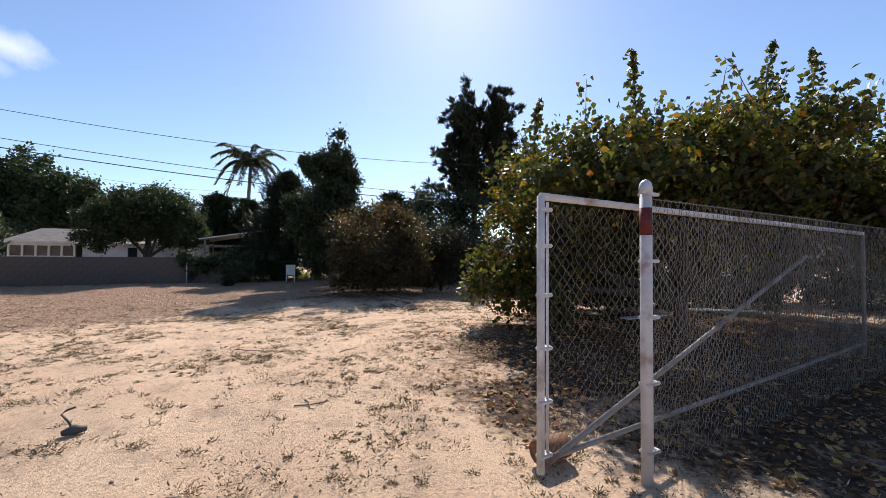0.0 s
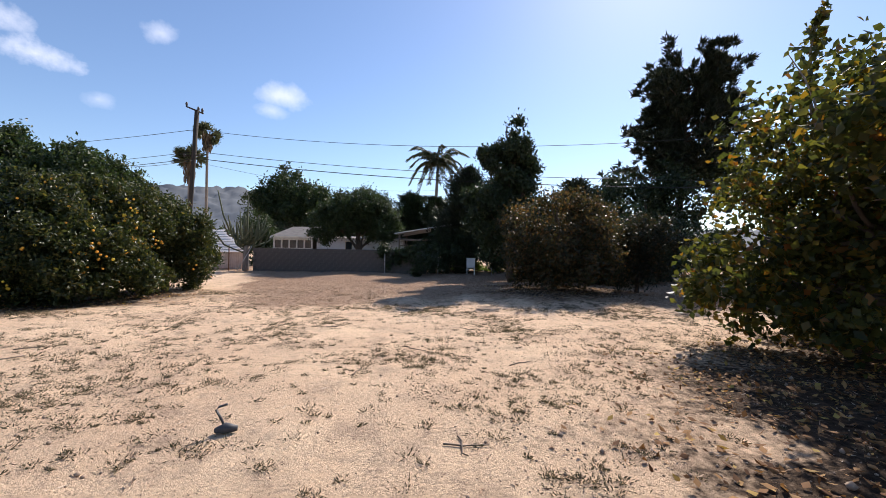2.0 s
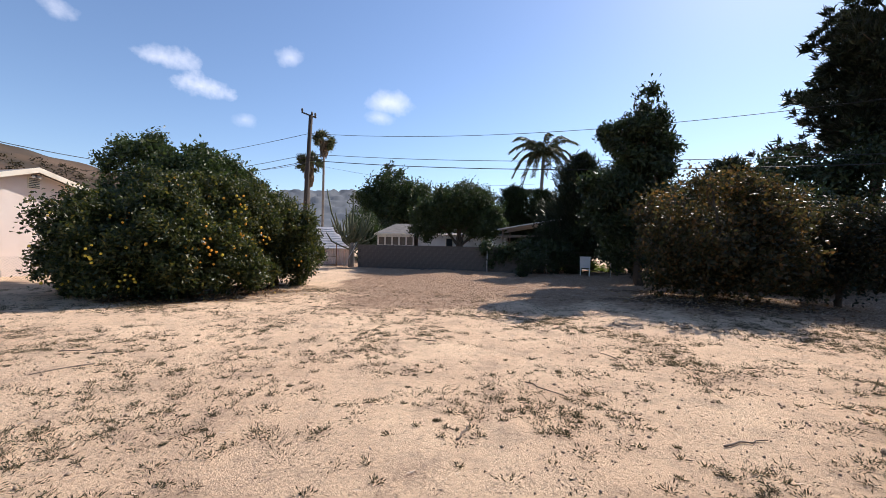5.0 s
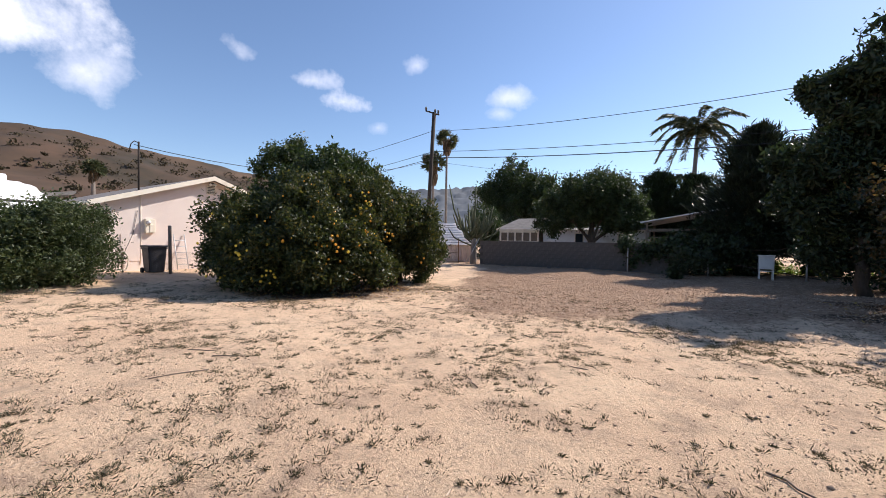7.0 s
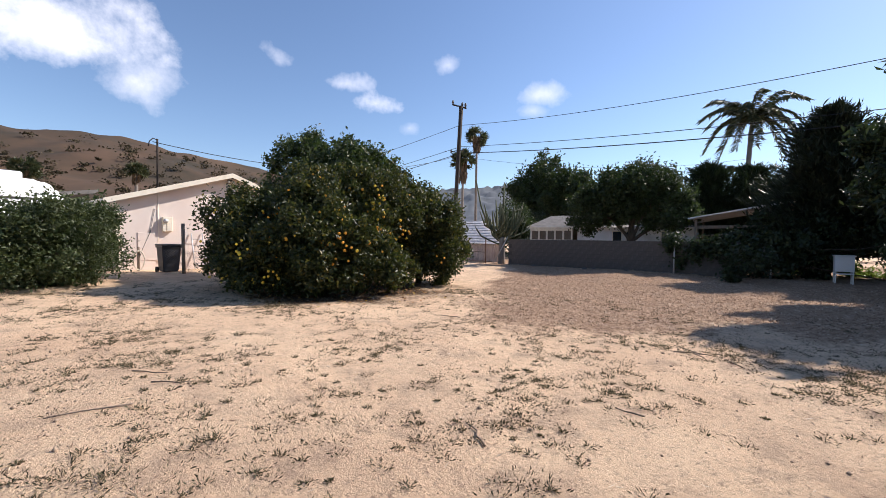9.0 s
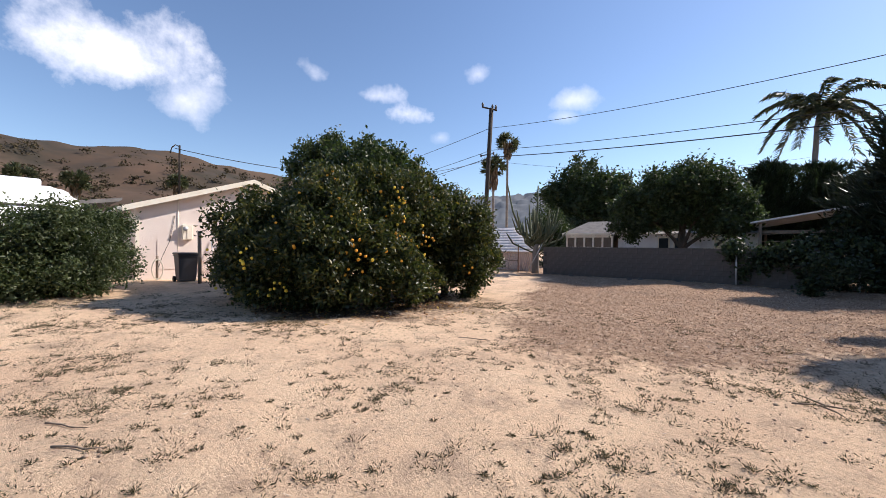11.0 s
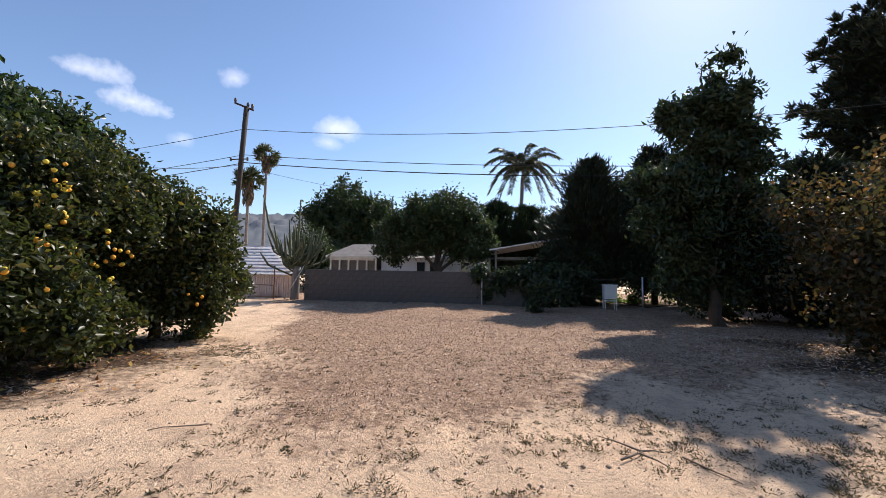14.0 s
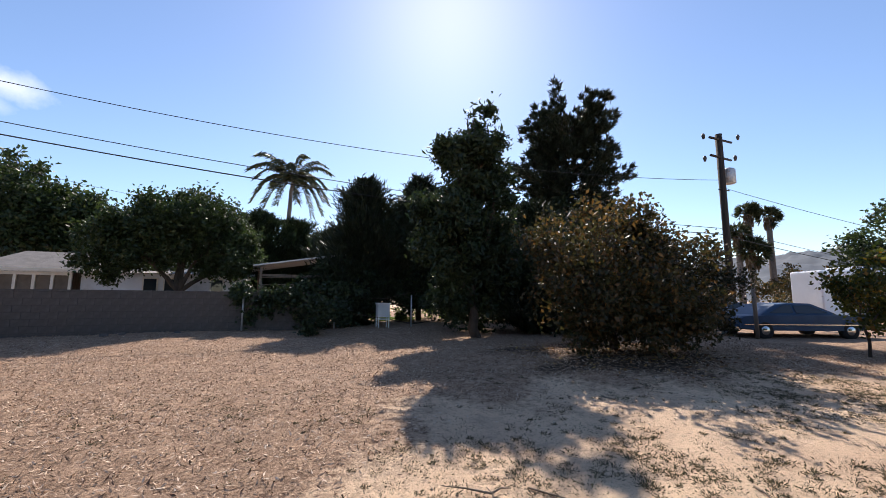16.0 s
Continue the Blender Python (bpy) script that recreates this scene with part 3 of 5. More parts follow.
tubes("pipe", [([(0, 0, -0.05), (0.0, 0, 0.07), (-0.02, 0, 0.11), (-0.06, 0.01, 0.16), (-0.03, 0.0, 0.19), (0.03, 0, 0.21)], 0.009)], BLACKPLASTIC, riser, 8)
tubes("base", [([(-0.05, -0.02, 0.015), (0.02, 0.0, 0.03), (0.10, 0.02, 0.02)], [0.02, 0.04, 0.02])], BLACKPLASTIC, riser, 10)

# ---- trees of the lot ----
turn_blobs = [(4.9, 5.1, 2.6, 0.9, 0.9, 0.75), (5.5, 4.1, 2.8, 0.9, 0.8, 0.65), (6.6, 6.4, 3.0, 2.3, 2.0, 1.3), (8.9, 5.6, 3.2, 2.4, 2.2, 1.4), (5.5, 7.5, 1.7, 1.3, 1.3, 1.3), (5.4, 6.5, 2.1, 1.1, 1.2, 1.1), (6.6, 4.0, 3.2, 1.3, 1.0, 0.8), (8.8, 3.3, 3.15, 1.9, 1.2, 1.0), (11.4, 2.4, 3.0, 2.0, 1.3, 1.1), (5.1, 7.8, 0.85, 0.9, 1.0, 0.75), (5.4, 6.6, 1.0, 0.8, 0.9, 0.7),
              (7.6, 4.4, 3.1, 1.9, 1.3, 1.1), (9.8, 4.2, 3.0, 2.0, 1.4, 1.2), (12.2, 3.8, 2.9, 2.0, 1.6, 1.3), (11.2, 5.4, 3.0, 2.4, 2.2, 1.5), (6.0, 5.2, 3.2, 1.2, 1.2, 1.0), (7.6, 8.0, 2.0, 2.4, 1.6, 1.7), (13.3, 6.0, 3.1, 2.4, 2.4, 1.7), (14.5, 3.6, 2.8, 2.4, 2.0, 1.5), (5.9, 4.6, 2.95, 1.1, 1.0, 0.9), (10.5, 8.5, 2.0, 2.4, 1.5, 1.5)]
fruit_tree, tb_ = tree("fruit_tree", "sprawling fruit tree with yellowing leaves beside the fence", (8.3, 5.5), turn_blobs, L_TURN, 4300, 22, 0.15, 0.12, trunk=0.17, fork=0.22, width=0.72, skin=0.72, droop=0.3)
shoots, pts = [], []
for foot, tip in (((5.2, 6.4, 3.0), (5.0, 6.2, 4.7)), ((5.9, 4.8, 3.3), (5.5, 4.5, 5.0)), ((8.6, 4.2, 3.7), (8.8, 4.0, 5.7)), ((9.6, 4.2, 3.6), (10.3, 4.0, 5.9)), ((11.5, 4.0, 3.6), (12.2, 3.8, 5.2))):
    o = np.array((8.3, 5.5, gz(8.3, 5.5)))
    p, r = limb(np.array(foot) - o, np.array(tip) - o, 0.03, 0.006, 0.08)
    shoots.append((p, r))
    i = rng.uniform(0.0, 1, 280) ** 1.15
    q = np.stack([np.interp(i, np.linspace(0, 1, len(p)), p[:, a]) for a in range(3)], 1)
    pts.append(q + rng.normal(size=q.shape) * (0.22 * (1.1 - i))[:, None])
for k in range(20):
    b = tb_[rng.integers(0, len(tb_))]
    s = b[:3] + np.array([rng.uniform(-.8, .8) * b[3], rng.uniform(-.7, .7) * b[4], b[5] * 0.6])
    ln = rng.uniform(0.4, 1.2)
    e = s + np.array([rng.normal() * 0.35, rng.normal() * 0.35, ln])
    p, r = limb(s, e, 0.014, 0.004, 0.1)
    shoots.append((p, r))
    if rng.random() < 0.62:
        n = int(ln * 34)
        i = rng.uniform(0.1, 1, n)
        q = np.stack([np.interp(i, np.linspace(0, 1, len(p)), p[:, a]) for a in range(3)], 1)
        pts.append(q + rng.normal(size=q.shape) * 0.085)
for sh in shoots:
    tubes("shoot", [sh], GREYBARK, fruit_tree, 5)
leaves("shoot_foliage", np.vstack(pts), 0.12, L_TURN, fruit_tree, None, 0.72, droop=0.3)

# shrub masses added to cover bright ground behind the tree and cast shade
tree("dark_shrub", "dense dark shrubs added behind the fruit tree as a shade screen", (12.0, 9.4), [(9.0, 9.2, 1.2, 1.4, 0.9, 1.2), (11.2, 9.6, 1.4, 1.6, 1.0, 1.4), (13.8, 9.2, 1.5, 1.8, 1.1, 1.5), (16.5, 8.0, 1.6, 1.9, 1.4, 1.6), (18.5, 5.8, 1.7, 1.9, 1.8, 1.7), (19.5, 2.5, 1.7, 1.9, 2.2, 1.7), (9.2, 8.6, 0.7, 1.6, 0.7, 0.75), (12.0, 8.6, 0.7, 1.7, 0.8, 0.8), (15.0, 7.6, 0.8, 1.6, 0.9, 0.9), (17.0, 5.6, 0.8, 1.4, 1.2, 0.9), (17.8, 3.0, 0.8, 1.4, 1.5, 0.9), (13.5, 6.6, 0.7, 1.8, 0.9, 0.8), (15.8, 4.6, 0.8, 1.4, 1.2, 0.9), (10.6, 7.5, 0.6, 1.6, 0.7, 0.7)],
     L_DARK, 2100, 20, 0.17, 0.16, trunk=0.06, limbs=False, category="shrub")
for k_, (x_, y_, an_, ln_) in enumerate(((8.6, 6.6, 15, 2.2), (9.6, 6.9, 40, 1.8), (11.0, 6.2, -10, 2.6), (7.3, 7.2, 60, 1.5))):
    pk = part("plank", box_bm(-ln_ / 2, -0.11, 0, ln_ / 2, 0.11, 0.035, 0.004), TIMBER if k_ % 2 else WHITEPAINT)
    pk.matrix_world = pose(x_, y_, gz(x_, y_) + 0.06 + 0.04 * k_, 0, 3, an_)
    tagged(pk, "pale weathered board lying under the fruit tree", "board", group="boards under the tree")

russet, _ = tree("russet_tree", "low round fruit tree with russet and green leaves", (4.0, 14.9),
     [(4.0, 14.9, 2.3, 1.7, 1.6, 1.5), (4.9, 14.6, 1.6, 1.3, 1.3, 1.2), (3.1, 15.2, 1.5, 1.25, 1.3, 1.1), (4.2, 14.3, 1.2, 1.6, 1.2, 0.85), (5.4, 15.6, 2.1, 1.1, 1.2, 1.3), (4.1, 15.0, 3.2, 0.9, 0.9, 0.6), (5.5, 15.2, 2.5, 0.9, 0.9, 0.8)],
     L_BUSH, 1500, 22, 0.13, 0.105, trunk=0.12, fork=0.15, width=0.6, skin=0.75, droop=0.3)

tree("russet_shrub", "tall thin-leaved shrub dark with russet tips", (7.1, 15.3),
     [(7.0, 15.3, 2.0, 0.9, 0.8, 1.0), (7.6, 15.1, 1.7, 0.9, 0.9, 1.1), (6.4, 15.5, 1.5, 0.9, 0.9, 1.2), (7.1, 15.2, 0.9, 1.2, 1.0, 0.8)],
     L_SHRUB, 620, 22, 0.13, 0.10, trunk=0.09, fork=0.2, width=0.5, skin=0.75, droop=0.3, category="shrub")

tree("avocado_tree", "tall dark avocado tree with drooping leaves", (3.3, 19.4),
     [(3.2, 19.3, 7.15, 0.5, 0.5, 0.6), (3.3, 19.3, 6.3, 0.8, 0.8, 0.65), (2.2, 19.3, 6.0, 0.6, 0.7, 0.45), (3.7, 19.4, 5.5, 0.75, 0.8, 0.65), (2.6, 19.3, 5.1, 0.95, 1.0, 0.6), (3.5, 19.5, 4.4, 1.05, 1.0, 0.75), (2.2, 19.3, 4.0, 1.05, 1.0, 0.75),
      (3.7, 19.6, 3.2, 1.2, 1.1, 0.85), (2.4, 19.5, 2.8, 1.2, 1.1, 0.85), (4.4, 19.8, 2.2, 1.3, 1.1, 1.0), (3.0, 19.7, 1.5, 1.2, 1.0, 0.8), (5.0, 20.2, 2.4, 1.1, 1.0, 0.9)],
     L_DARK, 1900, 26, 0.13, 0.19, trunk=0.17, fork=0.35, width=0.38, droop=0.35)


def conifer(name, label, base, height, radius, count, mat=L_PINE, group="", clear=1.15):
    """A shaggy evergreen: a trunk and many upswept sprays that shorten toward the tip."""
    x, y = base
    t = thing(name, label, "tree", (x, y, gz(x, y)), group)
    tubes("trunk", [limb((0, 0, -0.1), (0.1, 0, height * 0.93), 0.16, 0.02, 0.02)], BARK, t)
    h = clear + rng.beta(1.0, 1.3, count) * (height - clear)
    an = rng.uniform(0, 2 * np.pi, count)
    ph = rng.uniform(0, 6.28)
    rr = radius * np.clip((1 - h / height), 0.03, 1) ** 0.45 * rng.uniform(0.5, 1.15, count) * (0.82 + 0.26 * np.sin(3 * an + ph + h * 1.9))
    tip = np.stack([rr * np.cos(an), rr * np.sin(an), h + 0.25 * rr], 1)
    per = 26
    f = rng.uniform(0.15, 1, (count, per, 1))
    p = np.stack([np.zeros(count), np.zeros(count), h - 0.15 * rr], 1)[:, None] * (1 - f) + tip[:, None] * f
    p = p + rng.normal(size=p.shape) * 0.10
    out = np.repeat(unit(np.stack([np.cos(an), np.sin(an), np.full(count, 0.9)], 1)), per, 0)
    leaves("crown", p.reshape(-1, 3), 0.30, mat, t, out, 0.16)
    return t


conifer("cypress_tree", "dark shaggy cypress beside the ivy fence", (1.5, 26.6), 6.6, 3.1, 1700, clear=0.9)
conifer("cypress_tree", "dark shaggy cypress under the avocado tree", (4.2, 26.4), 7.0, 3.1, 1700, clear=0.9)
conifer("cypress_tree", "dark evergreen behind the russet tree", (6.6, 20.6), 5.0, 2.6, 800, clear=0.3)
tree("dark_shrub", "dense dark evergreen shrub behind the russet tree", (8.2, 20.8), [(7.6, 20.4, 2.0, 2.4, 1.5, 2.0), (9.6, 20.8, 1.9, 2.2, 1.5, 1.9), (6.2, 21.4, 2.6, 1.6, 1.3, 2.0), (11.5, 21.2, 1.7, 2.0, 1.4, 1.7)],
     L_DARK, 800, 22, 0.18, 0.17, trunk=0.1, category="shrub")

tree("understorey_shrub", "dark low undergrowth beneath the avocado tree", (3.9, 21.4), [(-0.9, 22.4, 0.6, 1.0, 0.7, 0.7), (3.6, 21.8, 0.8, 1.0, 0.8, 0.9), (5.0, 21.0, 1.0, 1.2, 0.9, 1.1), (6.8, 19.8, 1.0, 1.3, 0.9, 1.1), (8.6, 19.2, 1.0, 1.4, 0.9, 1.1)],
     L_DARK, 620, 20, 0.13, 0.13, limbs=False, category="shrub")

# ---- citrus trees ----
tall, _ = tree("broadleaf_tree", "tall dense dark broadleaf tree behind the orange tree", (-12.2, 13.2),
     [(-14.2, 13.4, 4.0, 1.15, 1.1, 1.2), (-13.7, 13.4, 4.85, 0.5, 0.5, 0.4), (-11.7, 13.4, 3.75, 0.9, 0.9, 0.75), (-11.2, 13.2, 3.0, 1.25, 1.2, 1.2), (-12.6, 13.6, 3.2, 1.3, 1.2, 1.3), (-10.5, 13.6, 3.5, 0.6, 0.6, 0.55), (-12.9, 12.4, 2.4, 1.2, 1.1, 1.3), (-12.8, 13.4, 4.2, 0.6, 0.6, 0.45)],
     L_BROAD, 2300, 24, 0.12, 0.13, trunk=0.14, fork=0.3, width=0.45)
cit1, cb = tree("orange_tree", "big dense orange tree with ripe fruit", (-10.2, 11.6),
     [(-10.8, 11.8, 2.45, 1.15, 1.15, 1.1), (-9.65, 12.9, 2.1, 1.15, 1.25, 1.3), (-10.05, 11.0, 1.4, 1.3, 1.25, 1.3), (-9.1, 11.5, 1.1, 1.0, 1.0, 0.95), (-11.6, 11.4, 1.9, 1.1, 1.1, 1.0), (-9.2, 10.9, 0.8, 1.0, 0.9, 0.7), (-8.8, 12.2, 0.75, 0.9, 1.0, 0.7)],
     L_CITRUS, 3300, 24, 0.10, 0.105, trunk=0.14, fork=0.2, width=0.5)
cit2, cb2 = tree("lemon_tree", "low lemon tree with yellow fruit", (-11.7, 10.3),
     [(-12.0, 10.4, 1.7, 1.15, 1.1, 0.95), (-11.5, 10.0, 0.95, 1.2, 1.0, 0.9), (-10.5, 10.0, 0.9, 1.0, 0.85, 0.85), (-12.4, 10.6, 0.85, 0.9, 0.9, 0.8)], L_CITRUS, 1700, 22, 0.10, 0.105, trunk=0.1, fork=0.2)
cit3, cb3 = tree("orange_tree", "round dense citrus tree beside the path", (-9.8, 15.0),
     [(-9.55, 15.1, 1.8, 1.2, 1.1, 1.4), (-10.1, 14.5, 2.5, 1.25, 1.15, 0.95), (-9.3, 15.3, 0.9, 1.1, 1.2, 0.85), (-10.0, 14.4, 1.0, 1.1, 1.1, 0.9), (-9.0, 14.8, 1.9, 0.75, 0.85, 0.9), (-10.7, 14.2, 2.9, 0.8, 0.8, 0.8)],
     L_CITRUS, 2300, 22, 0.10, 0.11, trunk=0.12, fork=0.2)


def fruit(t, blobs, count, mat, name, r=0.034):
    """Round fruit with a stem end, each hanging at the crown's skin toward the open lot."""
    bm = bmesh.new()
    bmesh.ops.create_icosphere(bm, subdivisions=2, radius=r)
    for v in bm.verts:
        v.co.z *= 1.12 if v.co.z < 0 else 0.96
    first = part(name, bm, mat, t, smooth=True)
    me, b, made = first.data, np.asarray(blobs), 0
    bunches = [(k, unit(rng.normal(size=3) + np.array([0.9, -0.7, 0.1]))) for k in b[rng.integers(0, len(b), max(4, count // 5))]]
    while made < count:
        k, d0 = bunches[rng.integers(0, len(bunches))] if rng.random() < 0.75 else (b[rng.integers(0, len(b))], np.array([0.9, -0.7, 0]))
        d = unit(d0 + rng.normal(size=3) * (0.16 if abs(d0[0] - 0.9) > 1e-9 else 0.8))
        p = k[:3] + d * k[3:6] * rng.uniform(0.93, 1.03)
        if p[2] < 0.25 or any(np.sum(((p - o[:3]) / o[3:6]) ** 2) < 0.75 for o in b):
            continue
        ob = first if made == 0 else new(name, me)
        ob.parent = t
        ob.location = p
        ob.scale = [rng.uniform(0.8, 1.15)] * 3
        made += 1


fruit(cit1, cb[:5], 110, ORANGE, "orange")
fruit(cit2, cb2, 45, LEMON, "lemon")
fruit(cit1, cb[1:4], 50, LEMON, "ripening_fruit")
fruit(cit3, cb3, 9, ORANGE, "orange")

tree("hedge", "clipped leafy green hedge in front of the parked van", (-15.3, 6.4),
     [(-14.5, 7.0, 1.1, 1.15, 1.1, 1.15), (-15.3, 7.6, 1.15, 1.1, 0.9, 1.15), (-15.0, 6.0, 1.05, 1.3, 1.3, 1.05), (-15.6, 4.6, 1.05, 1.3, 1.4, 1.05), (-15.9, 3.0, 1.05, 1.3, 1.4, 1.05), (-14.6, 6.6, 0.45, 1.3, 1.1, 0.5), (-15.4, 6.8, 1.1, 1.2, 1.2, 0.95)],
     L_HEDGE, 2500, 22, 0.11, 0.085, trunk=0.05, fork=0.15, category="hedge")

# ---- house with the gable ----
HX, HY0, HY1, RIDGE_Y = -18.6, 8.97, 16.6, 12.75
hz = 0.12
house = thing("house", "low stucco house with pale pink gable wall", "house")


def prism(name, poly, x0, x1, mat, parent, label=""):
    """A shape in the y-z plane, drawn out along x."""
    bm = bmesh.new()
    a = [bm.verts.new((x0, y, z)) for y, z in poly]
    b = [bm.verts.new((x1, y, z)) for y, z in poly]
    bm.faces.new(a)
    bm.faces.new(b[::-1])
    for i in range(len(poly)):
        j = (i + 1) % len(poly)
        bm.faces.new((a[j], a[i], b[i], b[j]))
    bmesh.ops.recalc_face_normals(bm, faces=bm.faces)
    return part(name, bm, mat, parent, label)


SL = 0.335
ridge_z = 3.95
wall_top = lambda y: ridge_z - abs(y - RIDGE_Y) * SL
prism("gable_wall", [(HY0, -0.2), (HY1, -0.2), (HY1, wall_top(HY1) - 0.03), (RIDGE_Y, ridge_z - 0.03), (HY0, wall_top(HY0) - 0.03)], HX - 0.2, HX, STUCCO, house)
prism("side_wall", [(HY0, -0.2), (HY0 + 0.18, -0.2), (HY0 + 0.18, wall_top(HY0)), (HY0, wall_top(HY0) - 0.05)], HX - 11, HX - 0.2, STUCCO, house)
prism("back_wall", [(HY1 - 0.18, -0.2), (HY1, -0.2), (HY1, wall_top(HY1) - 0.05), (HY1 - 0.18, wall_top(HY1))], HX - 11, HX - 0.2, STUCCO, house)
for s, y_end in ((-1, HY0 - 0.42), (1, HY1 + 0.42)):
    ze = wall_top(y_end)
    roof = prism("roof", [(RIDGE_Y, ridge_z), (y_end, ze), (y_end, ze + 0.09), (RIDGE_Y, ridge_z + 0.09)], HX - 11.3, HX + 0.34, SHINGLE, house, "grey shingle roof slope")
    prism("bargeboard", [(RIDGE_Y, ridge_z - 0.085), (y_end, ze - 0.085), (y_end, ze + 0.10), (RIDGE_Y, ridge_z + 0.10)], HX + 0.34, HX + 0.385, CREAM, house, "cream painted bargeboard")
    part("gutter", box_bm(HX - 11.3, y_end - 0.1 if s < 0 else y_end, ze - 0.05, HX + 0.34, y_end if s < 0 else y_end + 0.1, ze + 0.06, 0.02), CREAM, house, "cream painted gutter")
vent = part("gable_vent", box_bm(HX, 12.60, 3.28, HX + 0.03, 12.96, 3.70, 0.008), CREAM, house, "cream louvred gable vent")
for k in range(6):
    bm = bmesh.new()
    bmesh.ops.create_cube(bm, size=1, matrix=pose(HX + 0.035, 12.78, 3.325 + k * 0.066, 0, 35) @ Matrix.Diagonal((0.05, 0.31, 0.012, 1)))
    part("slat", bm, DARKMETAL, vent)
lamp = part("security_light", box_bm(HX, 12.70, 3.74, HX + 0.12, 12.86, 3.80, 0.01), DARKMETAL, house, "dark twin security light under the gable")
for dy in (-0.06, 0.06):
    tubes("lamp_head", [([(HX + 0.08, 12.78 + dy, 3.75), (HX + 0.16, 12.78 + dy * 1.6, 3.71), (HX + 0.2, 12.78 + dy * 1.8, 3.69)], [0.03, 0.05, 0.055])], WHITEPAINT, lamp, 10)
box = part("meter_box", box_bm(HX, 10.32, 1.55, HX + 0.14, 10.64, 2.10, 0.012), CREAM, house, "cream electric meter box")
tubes("meter", [([(HX + 0.14, 10.40, 1.95), (HX + 0.20, 10.40, 1.95), (HX + 0.24, 10.40, 1.95)], [0.085, 0.085, 0.07])], GALV, box, 14)
part("meter_door", box_bm(HX + 0.14, 10.45, 1.58, HX + 0.155, 10.62, 1.88, 0.004), CREAM, box)
tubes("conduit", [([(HX + 0.02, 10.20, 0.35), (HX + 0.02, 10.21, 1.6), (HX + 0.02, 10.2, 3.02)], 0.012)], CREAM, house, 8)
tubes("cable", [([(HX + 0.02, 9.62, 0.55), (HX + 0.02, 9.72, 0.9), (HX + 0.02, 9.95, 1.5), (HX + 0.02, 10.1, 2.4)], 0.008)], CABLE, house, 6)
part("hatch", box_bm(HX, 9.58, 0.48, HX + 0.02, 10.2, 1.50, 0.004), STUCCO, house, "pink painted wall hatch")
part("corner_trim", box_bm(HX + 0.002, HY0 - 0.01, 0.0, HX + 0.03, HY0 + 0.10, 2.35), CREAM, house)
part("window_frame", box_bm(HX - 3.2, HY0 - 0.03, 1.0, HX - 1.7, HY0 + 0.02, 2.0, 0.01), CREAM, house)
part("window_pane", box_bm(HX - 3.1, HY0 - 0.04, 1.08, HX - 1.8, HY0 - 0.032, 1.92), GLASS, house)
# service mast
tubes("service_mast", [([(-19.54, 10.47, 2.9), (-19.54, 10.47, 4.4), (-19.54, 10.47, 5.2)], 0.035), ([(-19.54, 10.47, 5.15), (-19.54, 10.33, 5.2), (-19.5, 10.2, 5.05), (-19.5, 10.16, 4.85)], 0.02)], POLEWOOD, house, 8)
wing = thing("house_wing", "low grey roofed wing of the stucco house", "house")
prism("roof", [(3.0, 1.95), (8.9, 3.0), (9.0, 3.08), (9.0, 3.16), (3.0, 2.1)], -31, -21.2, SHINGLE, wing)
part("wall", box_bm(-30.6, 4.0, -0.2, -21.6, 9.0, 2.1), STUCCO, wing)
part("fascia", box_bm(-21.2, 3.0, 1.93, -21.12, 9.0, 2.1), WHITEPAINT, wing)

# ladder, hose, bin, post
ladder = thing("ladder", "aluminium ladder leaning on the pink wall", "ladder", (-18.3, 11.5, gz(-18.3, 11.5)))
for dy in (-0.2, 0.2):
    pipe("rail", (0.15, dy, 0), (-0.26, dy, 1.42), 0.02, GALV, ladder)
for k in range(5):
    f = 0.15 + k * 0.17
    pipe("rung", (0.15 - 0.41 * f, -0.2, 1.42 * f), (0.15 - 0.41 * f, 0.2, 1.42 * f), 0.013, GALV, ladder)
hose = thing("garden_hose", "coiled pale hose on a short standpipe", "hose", (-18.2, 9.5, gz(-18.2, 9.5)))
pipe("standpipe", (0, 0, -0.05), (0, 0, 0.85), 0.04, TIMBER, hose)
a = np.linspace(0, 2 * np.pi * 4, 90)
tubes("coil", [(np.stack([0.06 + 0.02 * np.sin(a * 0.3), 0.16 * np.cos(a), 0.36 + 0.34 * np.sin(a) + 0.01 * a / 6], 1), 0.013)], HOSE, hose, 6)

bx, by = -17.0, 10.05
bin_ = thing("wheelie_bin", "dark plastic wheeled bin with a closed lid", "bin", (bx, by, gz(bx, by)))
bm = box_bm(-0.3, -0.29, 0.04, 0.3, 0.29, 0.92)
for v in bm.verts:
    if v.co.z < 0.5:
        v.co.x *= 0.8
        v.co.y *= 0.8
bmesh.ops.bevel(bm, geom=bm.edges[:], offset=0.03, segments=2, affect="EDGES")
part("body", bm, BLACKPLASTIC, bin_)
part("lid", box_bm(-0.34, -0.32, 0.92, 0.36, 0.32, 0.99, 0.025), BLACKPLASTIC, bin_)
part("rim", box_bm(-0.325, -0.305, 0.86, 0.325, 0.305, 0.915, 0.012), BLACKPLASTIC, bin_)
for s in (-1, 1):
    tubes("wheel", [([(-0.27, s * 0.24, 0.1), (-0.27, s * 0.30, 0.1)], 0.1)], RUBBER, bin_, 14)
px, py = -16.15, 10.22
yard = thing("yard_fence", "old wooden post with a scrap of chain link", "fence", (px, py, gz(px, py)))
pipe("post", (0, 0, -0.1), (-0.02, -0.02, 1.72), 0.055, TIMBER, yard, "", 9)
chain_link("mesh", (-0.05, -0.55), (0, 0), 0.02, 0.85, yard, 0.08, 0.003)
